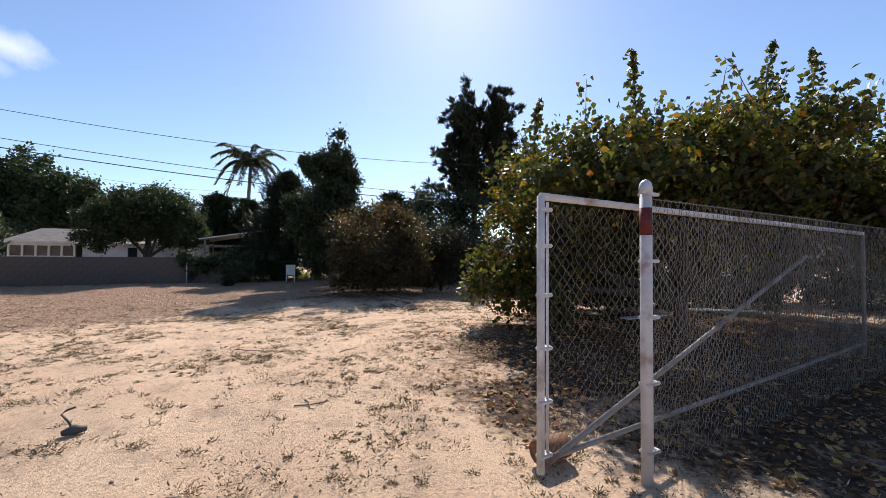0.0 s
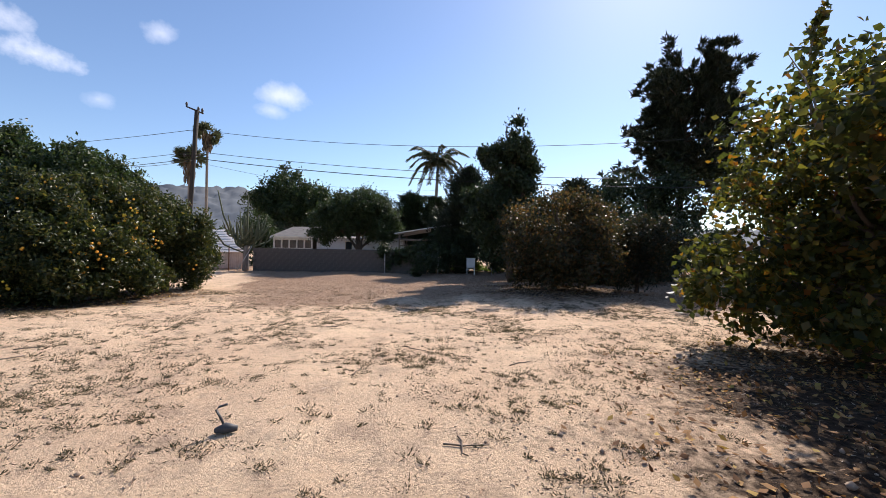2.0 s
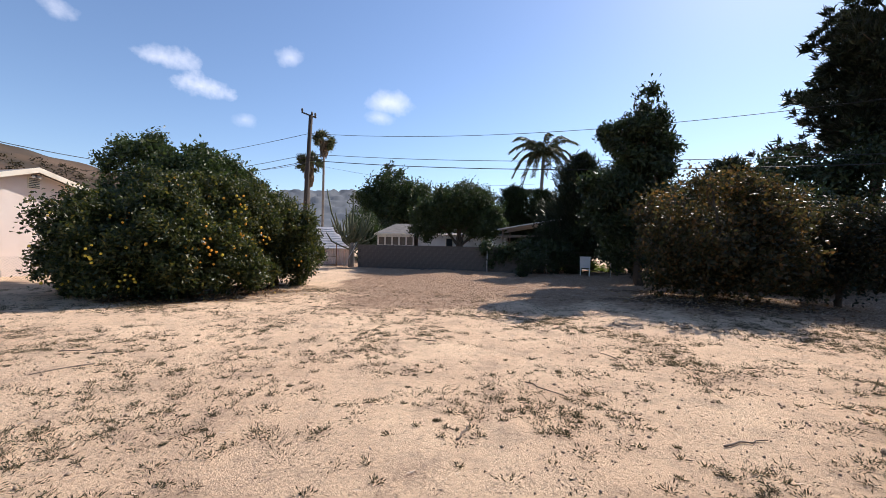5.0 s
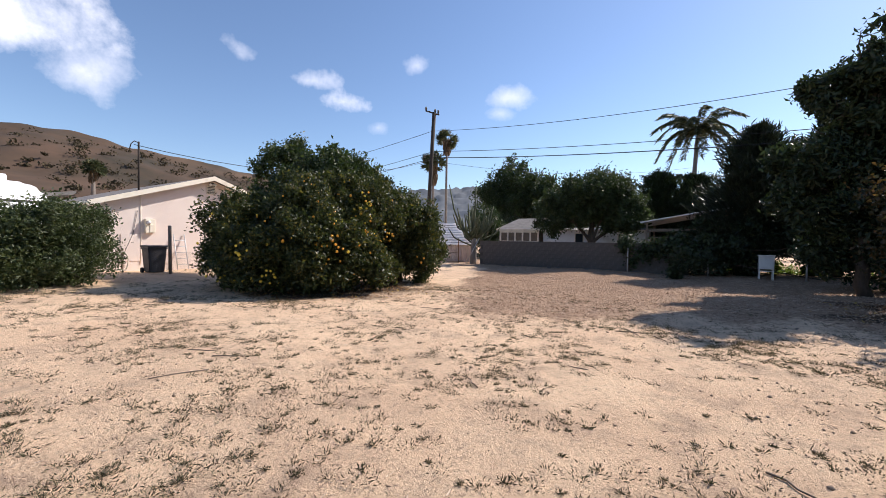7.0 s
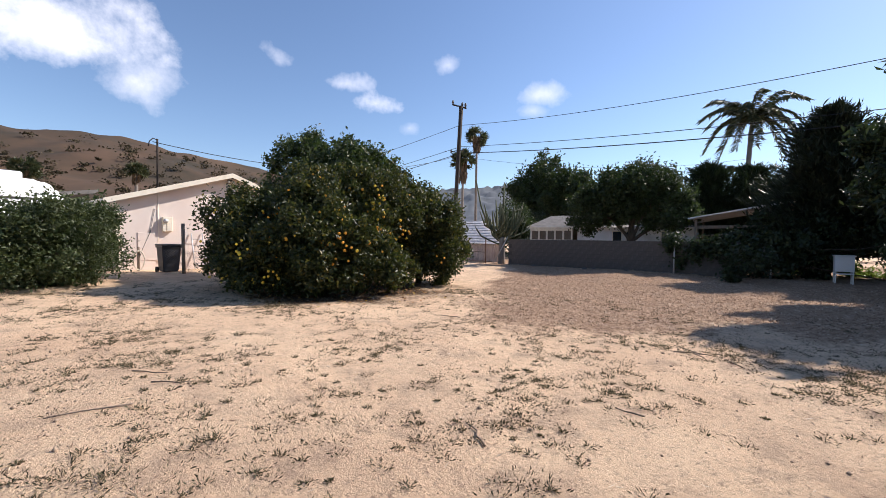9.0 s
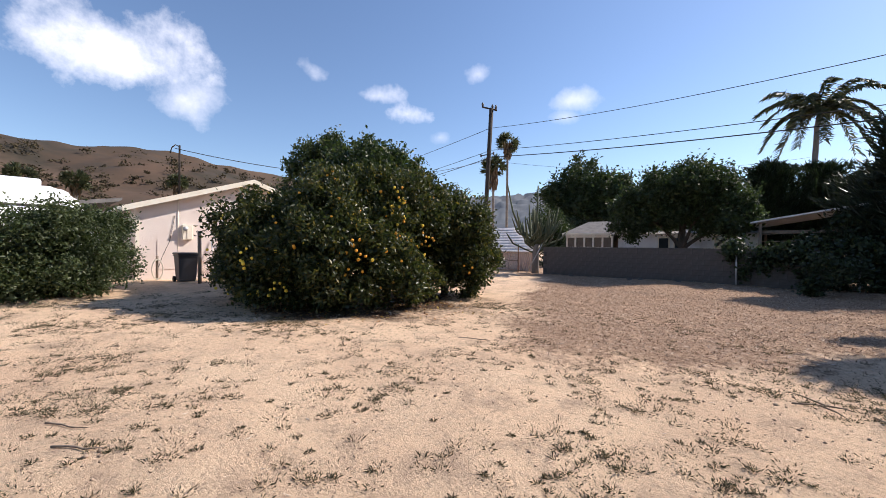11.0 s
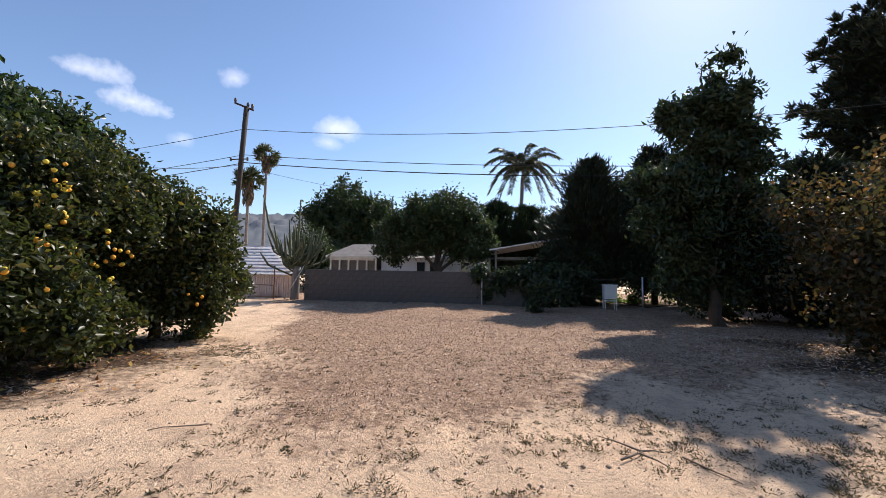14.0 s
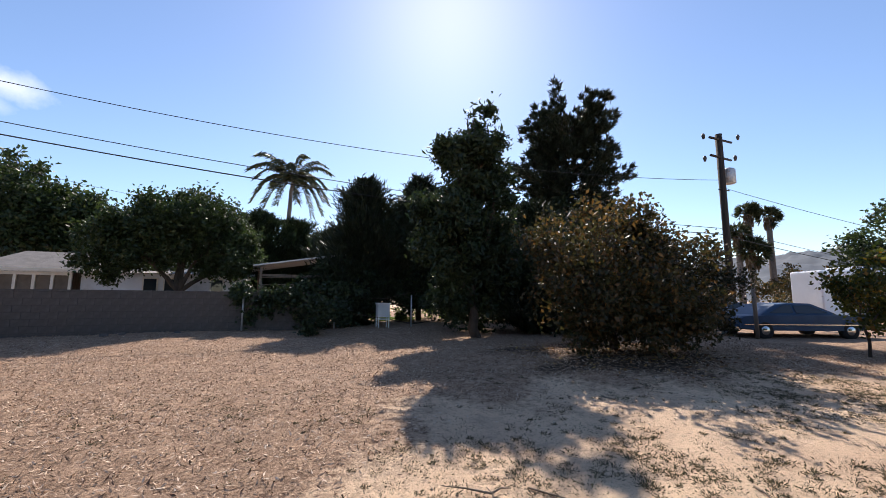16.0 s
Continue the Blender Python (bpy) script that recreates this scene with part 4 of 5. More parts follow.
chain_link("mesh", (0, 0), (0.15, 1.3), 0.02, 0.8, yard, 0.08, 0.003)

# van behind the hedge
van = thing("camper_van", "white camper van parked behind the hedge", "van", (-18.6, 5.0, gz(-18, 5)))
van.scale = (1.0, 1.0, 1.13)
bm = bmesh.new()
prof = [(-3.2, 0.45), (2.75, 0.45), (2.85, 1.2), (2.7, 1.75), (2.35, 2.35), (2.0, 2.52), (-3.0, 2.62), (-3.2, 2.4)]
L = [bm.verts.new((-0.95, y, z)) for y, z in prof]
R = [bm.verts.new((0.95, y, z)) for y, z in prof]
bm.faces.new(L), bm.faces.new(R[::-1])
for i in range(len(prof)):
    j = (i + 1) % len(prof)
    bm.faces.new((L[j], L[i], R[i], R[j]))
bmesh.ops.recalc_face_normals(bm, faces=bm.faces)
bmesh.ops.bevel(bm, geom=bm.edges[:], offset=0.12, segments=3, affect="EDGES")
part("body", bm, RVWHITE, van, smooth=True)
part("roof_unit", box_bm(-0.4, 0.4, 2.52, 0.4, 1.7, 2.74, 0.06), RVWHITE, van, "white roof air conditioner")
part("trim_strip", box_bm(0.93, -3.0, 1.98, 0.965, 2.3, 2.04, 0.008), DARKMETAL, van, "grey trim strip")
for yy in (-2.2, 1.8):
    for xx in (-0.85, 0.85):
        tubes("wheel", [([(xx - 0.1, yy, 0.34), (xx + 0.1, yy, 0.34)], 0.34)], RUBBER, van, 18)

# ---- block wall ----
WY, WX0, WX1, WTOP = 24.0, -11.2, -1.0, 1.46
# the blocks' dark colour includes shade on this face
wall = tagged(new("wall_north"), "weathered grey concrete block wall with capping course, darkened for shade", "wall", kind="structure")
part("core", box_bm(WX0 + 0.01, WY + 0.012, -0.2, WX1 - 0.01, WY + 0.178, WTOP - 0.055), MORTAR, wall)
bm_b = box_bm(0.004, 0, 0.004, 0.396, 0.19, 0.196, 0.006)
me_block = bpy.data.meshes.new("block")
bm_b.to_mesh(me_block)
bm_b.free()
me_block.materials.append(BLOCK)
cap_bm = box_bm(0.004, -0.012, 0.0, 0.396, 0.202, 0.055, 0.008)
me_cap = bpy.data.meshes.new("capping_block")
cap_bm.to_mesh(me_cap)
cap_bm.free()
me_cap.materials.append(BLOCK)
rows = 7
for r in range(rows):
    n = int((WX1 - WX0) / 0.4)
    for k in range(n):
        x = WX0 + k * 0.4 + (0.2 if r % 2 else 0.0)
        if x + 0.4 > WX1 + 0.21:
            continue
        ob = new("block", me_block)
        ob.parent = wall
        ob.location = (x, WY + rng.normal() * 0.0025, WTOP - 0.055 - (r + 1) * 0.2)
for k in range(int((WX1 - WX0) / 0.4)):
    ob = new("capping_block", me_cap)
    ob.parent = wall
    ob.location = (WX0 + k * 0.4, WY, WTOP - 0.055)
# a few loose lumps at its foot
for k, (x, y) in enumerate(((-9.6, 23.7), (-7.0, 23.6), (-6.6, 23.75), (-5.2, 23.7))):
    bm = bmesh.new()
    bmesh.ops.create_icosphere(bm, subdivisions=2, radius=0.11)
    for v in bm.verts:
        v.co *= 1 + 0.35 * noise.noise(v.co * 9 + Vector((k, 0, 0)))
        v.co.z *= 0.6
    ob = part("concrete_lump", bm, BLOCK)
    ob.location = (x, y, gz(x, y) + 0.05)
    tagged(ob, "loose concrete lump at the foot of the block wall", "rubble", group="lumps by the wall")

# ivy over a wire fence right of the wall
ivy, _ = tree("ivy_hedge", "dark ivy growing over the fence beside the block wall", (-1.2, 24.2),
     [(-3.1, 24.0, 1.05, 0.8, 0.5, 0.65), (-1.7, 24.1, 1.1, 1.1, 0.5, 0.6), (-0.2, 24.2, 1.0, 1.1, 0.5, 0.8), (1.0, 25.1, 1.15, 1.2, 0.5, 1.0), (2.6, 25.2, 1.35, 1.2, 0.5, 0.62), (0.2, 25.4, 1.9, 2.2, 0.5, 0.6), (-1.2, 24.0, 0.6, 0.8, 0.4, 0.55), (4.2, 25.0, 1.5, 1.3, 0.6, 0.75), (3.6, 25.4, 2.1, 2.2, 0.5, 0.6), (5.8, 24.8, 1.3, 1.5, 0.7, 1.2), (8.0, 25.0, 1.3, 1.6, 0.7, 1.2), (11, 25, 1.3, 1.8, 0.8, 1.2)],
     L_DARK, 2300, 22, 0.13, 0.12, trunk=0.04, fork=0.4, width=0.8, category="hedge")
for k in range(4):
    x = -3.4 + k * 3.1
    pp = thing("fence_post", "grey steel post among the ivy", "post", (x, 23.85, gz(x, 23.85)), "posts in the ivy")
    pipe("post", (0, 0, -0.05), (0, 0, 1.3), 0.03, GALV, pp)
tree("sunlit_shrub", "sunlit low green plants beyond the trees", (3.0, 27.2), [(1.2, 27.0, 0.55, 1.5, 0.8, 0.5), (3.6, 27.4, 0.5, 1.6, 0.8, 0.5), (6.0, 27.6, 0.6, 1.6, 0.8, 0.5), (-1.9, 26.6, 0.5, 1.0, 0.6, 0.4)], L_LIGHT, 420, 20, 0.12, 0.13, trunk=0.03, limbs=False, category="shrub")

# white box on legs
hv = thing("white_cabinet", "white wooden box on thin legs by the ivy", "box", (1.60, 23.9, gz(1.60, 23.9)))
hv.scale = (0.88, 0.88, 1.0)
part("body", box_bm(-0.27, -0.2, 0.42, 0.27, 0.2, 0.94, 0.012), WHITEPAINT, hv)
part("lid", box_bm(-0.30, -0.23, 0.94, 0.30, 0.23, 0.98, 0.008), WHITEPAINT, hv)
part("shelf", box_bm(-0.27, -0.2, 0.33, 0.27, 0.2, 0.36), WHITEPAINT, hv)
for xx in (-0.24, 0.24):
    for yy in (-0.17, 0.17):
        part("leg", box_bm(xx - 0.02, yy - 0.02, -0.05, xx + 0.02, yy + 0.02, 0.42), WHITEPAINT, hv)

# ---- cactus, shed and old fence left of the wall ----
cx, cy = -11.75, 24.2
cact = thing("tree_cactus", "tall branching column cactus beside the block wall", "cactus", (cx, cy, gz(cx, cy)))
tagged(tubes("trunk", [limb((0, 0, -0.1), (0.05, 0, 1.5), 0.20, 0.15, 0.05)], GREYBARK, cact, 10), "woody grey brown trunk")
lines = []
for k in range(40):
    s = np.array([rng.normal() * 0.12, rng.normal() * 0.15, rng.uniform(0.9, 1.9)])
    an = rng.uniform(-1, 1)
    o = np.array([an * 1.25, rng.normal() * 0.5, 0])
    top = s + o + np.array([0, 0, rng.uniform(1.0, 2.1) * (1 - 0.25 * abs(an))])
    mid = s + o * 0.75 + np.array([0, 0, 0.45])
    lines.append(([s, (s + mid) / 2 + (0, 0, -0.02), mid, mid * 0.4 + top * 0.6, top], [0.04, 0.045, 0.048, 0.043, 0.022]))
for sx_, tz in ((-1.72, 4.75), (0.12, 4.5)):
    lines.append(([(sx_ * 0.1, 0, 1.6), (sx_ * 0.55, 0, 2.3), (sx_ * 0.8, 0, 3.3), (sx_ * 1.0, 0, tz)], [0.05, 0.055, 0.05, 0.03]))
for ln_ in lines:
    tubes("stem", [ln_], CACTUS, cact, 12, True, 0.22)

shed = thing("shed", "small shed with pale tiled roof and corrugated walls", "shed", (0, 0, 0))
part("wall", box_bm(-16.8, 25.1, -0.2, -12.35, 25.2, 1.2), SHEET, shed)
for k in range(36):
    part("batten", box_bm(-16.75 + k * 0.122, 25.055, -0.1, -16.71 + k * 0.122, 25.1, 1.15), SHEET, shed)
part("end_wall", box_bm(-12.45, 25.2, -0.2, -12.35, 25.5, 1.2), SHEET, shed)
for k in range(9):
    y0, z0 = 24.85 + k * 0.245, 1.16 + k * 0.165
    bm = bmesh.new()
    tilt = math.degrees(math.atan2(0.15, 0.245))
    bmesh.ops.create_cube(bm, size=1, matrix=pose((-19.2 - 12.15 - 0.31 * k) / 2, y0 + 0.13, z0 + 0.085, tilt - 4) @ Matrix.Diagonal((19.2 - 12.15 - 0.31 * k, 0.31, 0.035, 1)))
    bmesh.ops.bevel(bm, geom=bm.edges[:], offset=0.01, segments=1, affect="EDGES")
    part("tile_course", bm, TILEWHITE, shed, "pale course of roof tiles")
prism("back_slope", [(27.05, 2.66), (29.3, 1.1), (29.3, 1.05), (27.05, 2.58)], -19.2, -14.9, TILEWHITE, shed)
ofence = thing("wire_fence", "leaning wire fence on rusty pipe posts", "fence", (-12.6, 23.95, gz(-12.6, 23.95)))
pipe("post", (0, 0, -0.1), (0, 0, 1.5), 0.03, RUST, ofence)
pipe("rail", (-2.5, 0, 0.72), (0, 0, 0.62), 0.018, TIMBER, ofence)
pipe("stay", (0.45, 0.05, -0.05), (1.35, 0.05, 1.5), 0.022, GALV, ofence)
pipe("wire", (-2.6, 0, 1.4), (0, 0, 1.35), 0.004, WIRE, ofence)
chain_link("mesh", (-2.6, 0.02), (0, 0.02), 0.0, 1.35, ofence, 0.09, 0.002)

# ---- beyond the wall ----
tree("round_tree", "round dense dark tree with several trunks behind the wall", (-5.7, 27.0),
     [(-5.6, 27.0, 4.0, 1.9, 1.7, 1.4), (-4.6, 26.8, 3.3, 1.5, 1.4, 1.2), (-6.9, 27.0, 3.4, 1.6, 1.5, 1.3), (-5.0, 27.5, 4.4, 1.4, 1.4, 0.9), (-8.2, 27.6, 3.1, 1.1, 1.1, 1.25), (-3.8, 27.0, 2.9, 0.9, 1.0, 0.9)],
     L_MID, 2300, 22, 0.15, 0.15, trunk=0.16, fork=0.30)
tree("mango_tree", "large dark broadleaf tree behind the porch house", (-15.2, 41.0),
     [(-16.0, 41.0, 6.9, 2.9, 2.6, 2.4), (-13.2, 40.6, 5.6, 2.6, 2.3, 2.2), (-18.2, 41.3, 5.6, 2.4, 2.2, 2.3), (-15.6, 40.2, 4.4, 3.6, 2.2, 2.2), (-11.2, 40.0, 4.6, 2.0, 2.0, 1.8)],
     L_MID, 1900, 22, 0.26, 0.28, trunk=0.3)
tree("yard_tree", "light green tree beside the cactus", (-15.0, 32.0), [(-15.0, 32.0, 3.2, 1.3, 1.2, 1.3), (-14.6, 32.3, 2.2, 1.1, 1.1, 1.1)], L_MID, 420, 20, 0.16, 0.15, trunk=0.1)
tree("yard_tree", "dark bush behind the block wall", (-14.6, 30.0), [(-14.5, 30.0, 1.0, 0.9, 0.8, 1.0), (-15.5, 36, 2.2, 3.0, 1.6, 2.2)], L_DARK, 320, 20, 0.16, 0.17, trunk=0.1, limbs=False)
conifer("cypress_tree", "green evergreen behind the carport", (-2.9, 33.5), 6.0, 3.3, 700, L_DARK)
conifer("cypress_tree", "green evergreen behind the carport", (-0.8, 33.8), 5.7, 3.3, 700, L_DARK)
conifer("cypress_tree", "green evergreen behind the carport", (1.5, 34.0), 5.4, 3.0, 620, L_DARK)

porch = thing("porch_house", "small pale porch house with a grey hip roof", "house")
PY = 31.0
bm = bmesh.new()
vs = [bm.verts.new(c) for c in ((-13.35, PY - 0.35, 2.36), (-9.6, PY - 0.35, 2.36), (-9.6, PY + 4, 2.36), (-13.35, PY + 4, 2.36), (-12.3, PY + 1.6, 3.22), (-9.9, PY + 1.6, 3.22))]
for f in ((0, 1, 5, 4), (1, 2, 5), (2, 3, 4, 5), (3, 0, 4), (3, 2, 1, 0)):
    bm.faces.new([vs[i] for i in f])
part("roof", bm, SHINGLE, porch)
part("fascia", box_bm(-13.3, PY - 0.37, 2.24, -9.65, PY - 0.33, 2.38), CREAM, porch)
for k in range(6):
    x = -13.1 + k * 0.58
    part("porch_post", box_bm(x, PY - 0.2, -0.1, x + 0.1, PY - 0.1, 2.26), CREAM, porch)
    if k < 5:
        part("window_pane", box_bm(x + 0.1, PY - 0.12, 1.2, x + 0.58, PY - 0.1, 2.1), SCREEN, porch)
part("porch_rail", box_bm(-13.1, PY - 0.22, 1.42, -10.1, PY - 0.08, 1.5), CREAM, porch)
part("lintel", box_bm(-13.1, PY - 0.22, 2.1, -10.1, PY - 0.08, 2.24), CREAM, porch)
part("porch_base", box_bm(-13.1, PY - 0.2, -0.1, -10.1, PY - 0.05, 1.2), CREAM, porch)
part("back_wall", box_bm(-13.1, PY + 2.5, -0.1, -9.7, PY + 2.7, 2.4), TIMBER, porch)
whouse = thing("white_house", "white weatherboard house behind the round tree", "house")
part("wall", box_bm(-9.9, PY + 0.2, -0.1, -3.2, PY + 4, 2.3), WHITEPAINT, whouse)
for k in range(9):
    part("weatherboard", box_bm(-9.9, PY + 0.18, 0.5 + k * 0.2, -3.2, PY + 0.2, 0.68 + k * 0.2), WHITEPAINT, whouse)
prism("roof", [(PY - 0.1, 2.3), (PY + 2, 2.5), (PY + 4.4, 2.3)], -9.6, -3.0, SHINGLE, whouse)
for x in (-7.7, -6.9, -5.0):
    w = part("window", box_bm(x, PY + 0.13, 1.1, x + 0.6, PY + 0.18, 2.1, 0.01), CREAM, whouse)
    part("pane", box_bm(x + 0.06, PY + 0.115, 1.16, x + 0.54, PY + 0.128, 2.04), GLASS, w)

cport = thing("carport", "flat sheet metal carport roof on thin posts", "carport")
prism("purlin", [(26.2, 2.1), (26.3, 2.1), (26.3, 2.2), (26.2, 2.2)], -2.9, 0.6, TIMBER, cport)
bm = bmesh.new()
q = [(-3.15, 25.9, 2.48), (-0.1, 25.9, 3.02), (0.6, 25.9, 3.1), (0.6, 30.5, 3.1), (-0.1, 30.5, 3.02), (-3.15, 30.5, 2.48)]
lo = [bm.verts.new(c) for c in q]
hi = [bm.verts.new((a, b, c + 0.06)) for a, b, c in q]
bm.faces.new(lo[::-1]), bm.faces.new(hi)
for i in range(6):
    bm.faces.new((lo[i], lo[(i + 1) % 6], hi[(i + 1) % 6], hi[i]))
part("roof", bm, GALV, cport)
for x, z in ((-2.85, 2.5), (0.4, 3.06)):
    for y in (26.1, 30.2):
        part("post", box_bm(x - 0.05, y - 0.05, -0.1, x + 0.05, y + 0.05, z), TIMBER, cport)
for z in (1.75, 2.05):
    pipe("rail", (-2.85, 26.15, z), (0.4, 26.15, z + 0.1), 0.02, TIMBER, cport)


# ---- palms ----
def frond(length, leaflets, droop, width=0.05, size=0.5):
    """Places and directions of the leaflets along one arching stalk."""
    t = np.linspace(0, 1, 9)
    stalk = np.stack([t * length * 0.92, 0 * t, length * (0.42 * t - droop * t ** 2.2)], 1)
    i = np.repeat(np.linspace(0.12, 1, leaflets), 2)
    p = np.stack([np.interp(i, t, stalk[:, a]) for a in range(3)], 1)
    side = np.tile([1.0, -1.0], leaflets)
    d = np.stack([0.6 + 0 * i, side * (0.9 - 0.3 * i), -0.55 + 0 * i], 1)
    return stalk, p, d


def turned(v, an):
    c, s = math.cos(an), math.sin(an)
    return np.stack([v[:, 0] * c - v[:, 1] * s, v[:, 0] * s + v[:, 1] * c, v[:, 2]], 1)


def feather_palm(base, height, label, fronds=17, length=3.0, lean=(0.2, 0), group=""):
    x, y = base
    t = thing("feather_palm", label, "palm tree", (x, y, gz(x, y)), group)
    top = np.array([lean[0], lean[1], height])
    p, r = limb((0, 0, -0.1), top, 0.20, 0.13, 0.02, 12)
    tubes("trunk", [(p, r)], GREYBARK, t, 10)
    st, cs, ds = [], [], []
    for k in range(fronds):
        an = k * 2.39996 + rng.normal() * 0.1
        up = 0.05 + 1.3 * (k + 0.5) / fronds
        s, q, d = frond(length * rng.uniform(0.8, 1.1), 44, 0.85 + 0.6 * max(0, 1 - up))
        s[:, 2] += s[:, 0] * 0.75 * up
        q[:, 2] += q[:, 0] * 0.75 * up
        st.append((turned(s, an) + top, np.linspace(0.035, 0.006, len(s))))
        cs.append(turned(q, an) + top)
        ds.append(turned(d, an))
    tubes("stalks", st, L_PALM, t, 5)
    d = unit(np.vstack(ds))
    leaves("fronds", np.vstack(cs) + d * 0.2, 0.62, L_PALM, t, d * 3, 0.085)
    return t, top


qp, qt = feather_palm((-1.1, 38.4), 9.5, "tall feather palm with drooping fronds", 26, 2.9)
s_, c_, d_ = [], [], []
low = np.array([-0.9, -0.3, 6.1])
for k in range(9):
    s, q, d = frond(2.3, 26, 0.6)
    s_.append((turned(s, k * 2.4) + low, np.linspace(0.03, 0.006, len(s))))
    c_.append(turned(q, k * 2.4) + low)
    d_.append(turned(d, k * 2.4))
tubes("side_stalks", s_, L_PALM, qp, 5)
leaves("side_fronds", np.vstack(c_), 0.55, L_PALM, qp, unit(np.vstack(d_)) * 3, 0.1)


def fan_palm(base, height, label, crown=1.3, skirt=1.0, group="", trunk=0.22, lean=0.0):
    x, y = base
    t = thing("fan_palm", label, "palm tree", (x, y, gz(x, y) - (0.2 if abs(x) > 30 else 0)), group)
    top = np.array([lean, 0, height])
    p, r = np.linspace((0, 0, -0.5), top, 8), np.linspace(trunk, trunk * 0.7, 8)
    tubes("trunk", [(p, r)], GREYBARK, t, 8)
    n = 34
    d = unit(np.stack([rng.normal(size=n), rng.normal(size=n), rng.uniform(-0.5, 1.4, n)], 1))
    hub = top + d * crown * 0.6
    per = 16
    o = unit(d[:, None] * 1.1 + rng.normal(size=(n, per, 3)) * 0.75)
    c = hub[:, None] + o * crown * 0.26
    leaves("fan_crown", c.reshape(-1, 3), crown * 0.62, L_PALM, t, o.reshape(-1, 3) * 4, 0.13)
    m = int(160 * skirt)
    an = rng.uniform(0, 6.28, m)
    rr = crown * 0.36 * rng.random(m) ** 0.5
    c = top + np.stack([rr * np.cos(an), rr * np.sin(an), -rng.random(m) * crown * 1.3 * skirt], 1)
    leaves("dead_skirt", c, crown * 0.5, L_DEAD, t, np.tile([0, 0, -3.0], (m, 1)), 0.22)
    return t


fan_palm((-46.5, 75.5), 23.0, "very tall thin fan palm", 2.3, 1.0, "fan palms behind the pole", 0.3)
fan_palm((-46.5, 70.5), 17.2, "tall thin fan palm", 2.5, 1.3, "fan palms behind the pole", 0.3)

# ---- pole and wires ----
pole = thing("utility_pole", "dark wooden utility pole with a short crossarm", "utility pole", (-18.6, 29.0, -0.2))
pipe("shaft", (0, 0, -0.3), (0.62, 0, 11.5), 0.15, POLEWOOD, pole, "", 12)
pipe("crossarm", (-0.15, -0.05, 11.75), (1.0, 0.12, 11.3), 0.06, POLEWOOD, pole, "", 6)
for f in (0.0, 0.75, 1.0):
    tubes("insulator", [([(-0.15 + 1.15 * f, 0, 11.78 - 0.45 * f), (-0.15 + 1.15 * f, 0, 11.95 - 0.45 * f), (-0.15 + 1.15 * f, 0, 12.08 - 0.45 * f)], [0.05, 0.09, 0.05])], DARKMETAL, pole, 8)
pipe("bracket", (-0.3, 0, 8.25), (0.9, 0, 8.25), 0.035, POLEWOOD, pole, "", 6)
for f in (-0.25, 0.85):
    tubes("spool", [([(f, 0, 8.15), (f, 0, 8.35)], 0.06)], DARKMETAL, pole, 8)


def cable(name, a, b, sag, r, label):
    t = np.linspace(0, 1, 40)[:, None]
    a, b = np.array(a, float), np.array(b, float)
    p = a + (b - a) * t
    p[:, 2] -= (4 * sag * t * (1 - t))[:, 0]
    ob = tubes(name, [(p, r)], CABLE, None, 5)
    return tagged(ob, label, "cable", "overhead wires")


P1 = np.array((-18.1, 29.0, 0.0))
P2 = np.array((22.4, 22.0, 0.0))
cable("overhead_wire", P1 + (0, 0, 9.9), P2 + (-0.2, 0, 8.55), 1.25, 0.016, "thin black overhead wire between the poles")
cable("overhead_wire", P1 + (0, 0.1, 8.35), P2 + (0, 0.2, 5.6), 0.7, 0.018, "black overhead wire between the poles")
cable("overhead_wire", P1 + (0, 0, 7.85), P2 + (0, 0, 5.2), 0.75, 0.026, "thick black overhead cable between the poles")
cable("overhead_wire", P1 + (0, 0, 7.6), (-1.0, 46, 8.4), 0.8, 0.010, "thin service wire to the houses behind")
cable("overhead_wire", P1 + (0, 0, 9.9), (-75, 38, 10.5), 1.2, 0.018, "black overhead wire beyond the citrus trees")
cable("overhead_wire", P1 + (0, 0, 8.3), (-75, 38, 8.6), 1.2, 0.018, "black overhead wire beyond the citrus trees")
cable("overhead_wire", P1 + (0, 0, 7.8), (-75, 38, 8.0), 1.2, 0.022, "thick black overhead cable beyond the citrus trees")
cable("overhead_wire", P1 + (0, 0, 7.7), (-19.5, 10.3, 5.05), 1.1, 0.014, "service wire that droops to the stucco house")

pole2 = thing("utility_pole", "dark wooden utility pole with two crossarms and a transformer", "utility pole", (22.5, 22.0, -0.5))
pipe("shaft", (0, 0, -0.4), (-0.1, 0, 12.0), 0.19, POLEWOOD, pole2, "", 12)
pipe("crossarm", (-1.8, -0.4, 11.35), (2.3, 0.5, 12.1), 0.07, POLEWOOD, pole2, "", 6)
pipe("crossarm", (-1.8, -0.4, 10.25), (2.1, 0.5, 10.85), 0.07, POLEWOOD, pole2, "", 6)
for x, z in ((-1.7, 11.4), (2.1, 12.08), (-1.7, 10.0), (1.6, 10.6)):
    tubes("insulator", [([(x, 0, z), (x, 0, z + 0.2), (x, 0, z + 0.34)], [0.06, 0.11, 0.06])], DARKMETAL, pole2, 8)
tubes("transformer", [([(0.55, -0.1, 8.9), (0.55, -0.1, 8.95), (0.55, -0.1, 9.75), (0.55, -0.1, 9.85), (0.55, -0.1, 9.95)], [0.28, 0.34, 0.34, 0.28, 0.05])], GALV, pole2, 14)
pipe("bracket", (-0.5, 0, 8.45), (0.6, 0, 8.5), 0.04, POLEWOOD, pole2, "", 6)
cable("overhead_wire", P2 + (0.2, 0, 8.1), (58, 14, 4.2), 0.6, 0.016, "service wire that falls away beyond the pole")
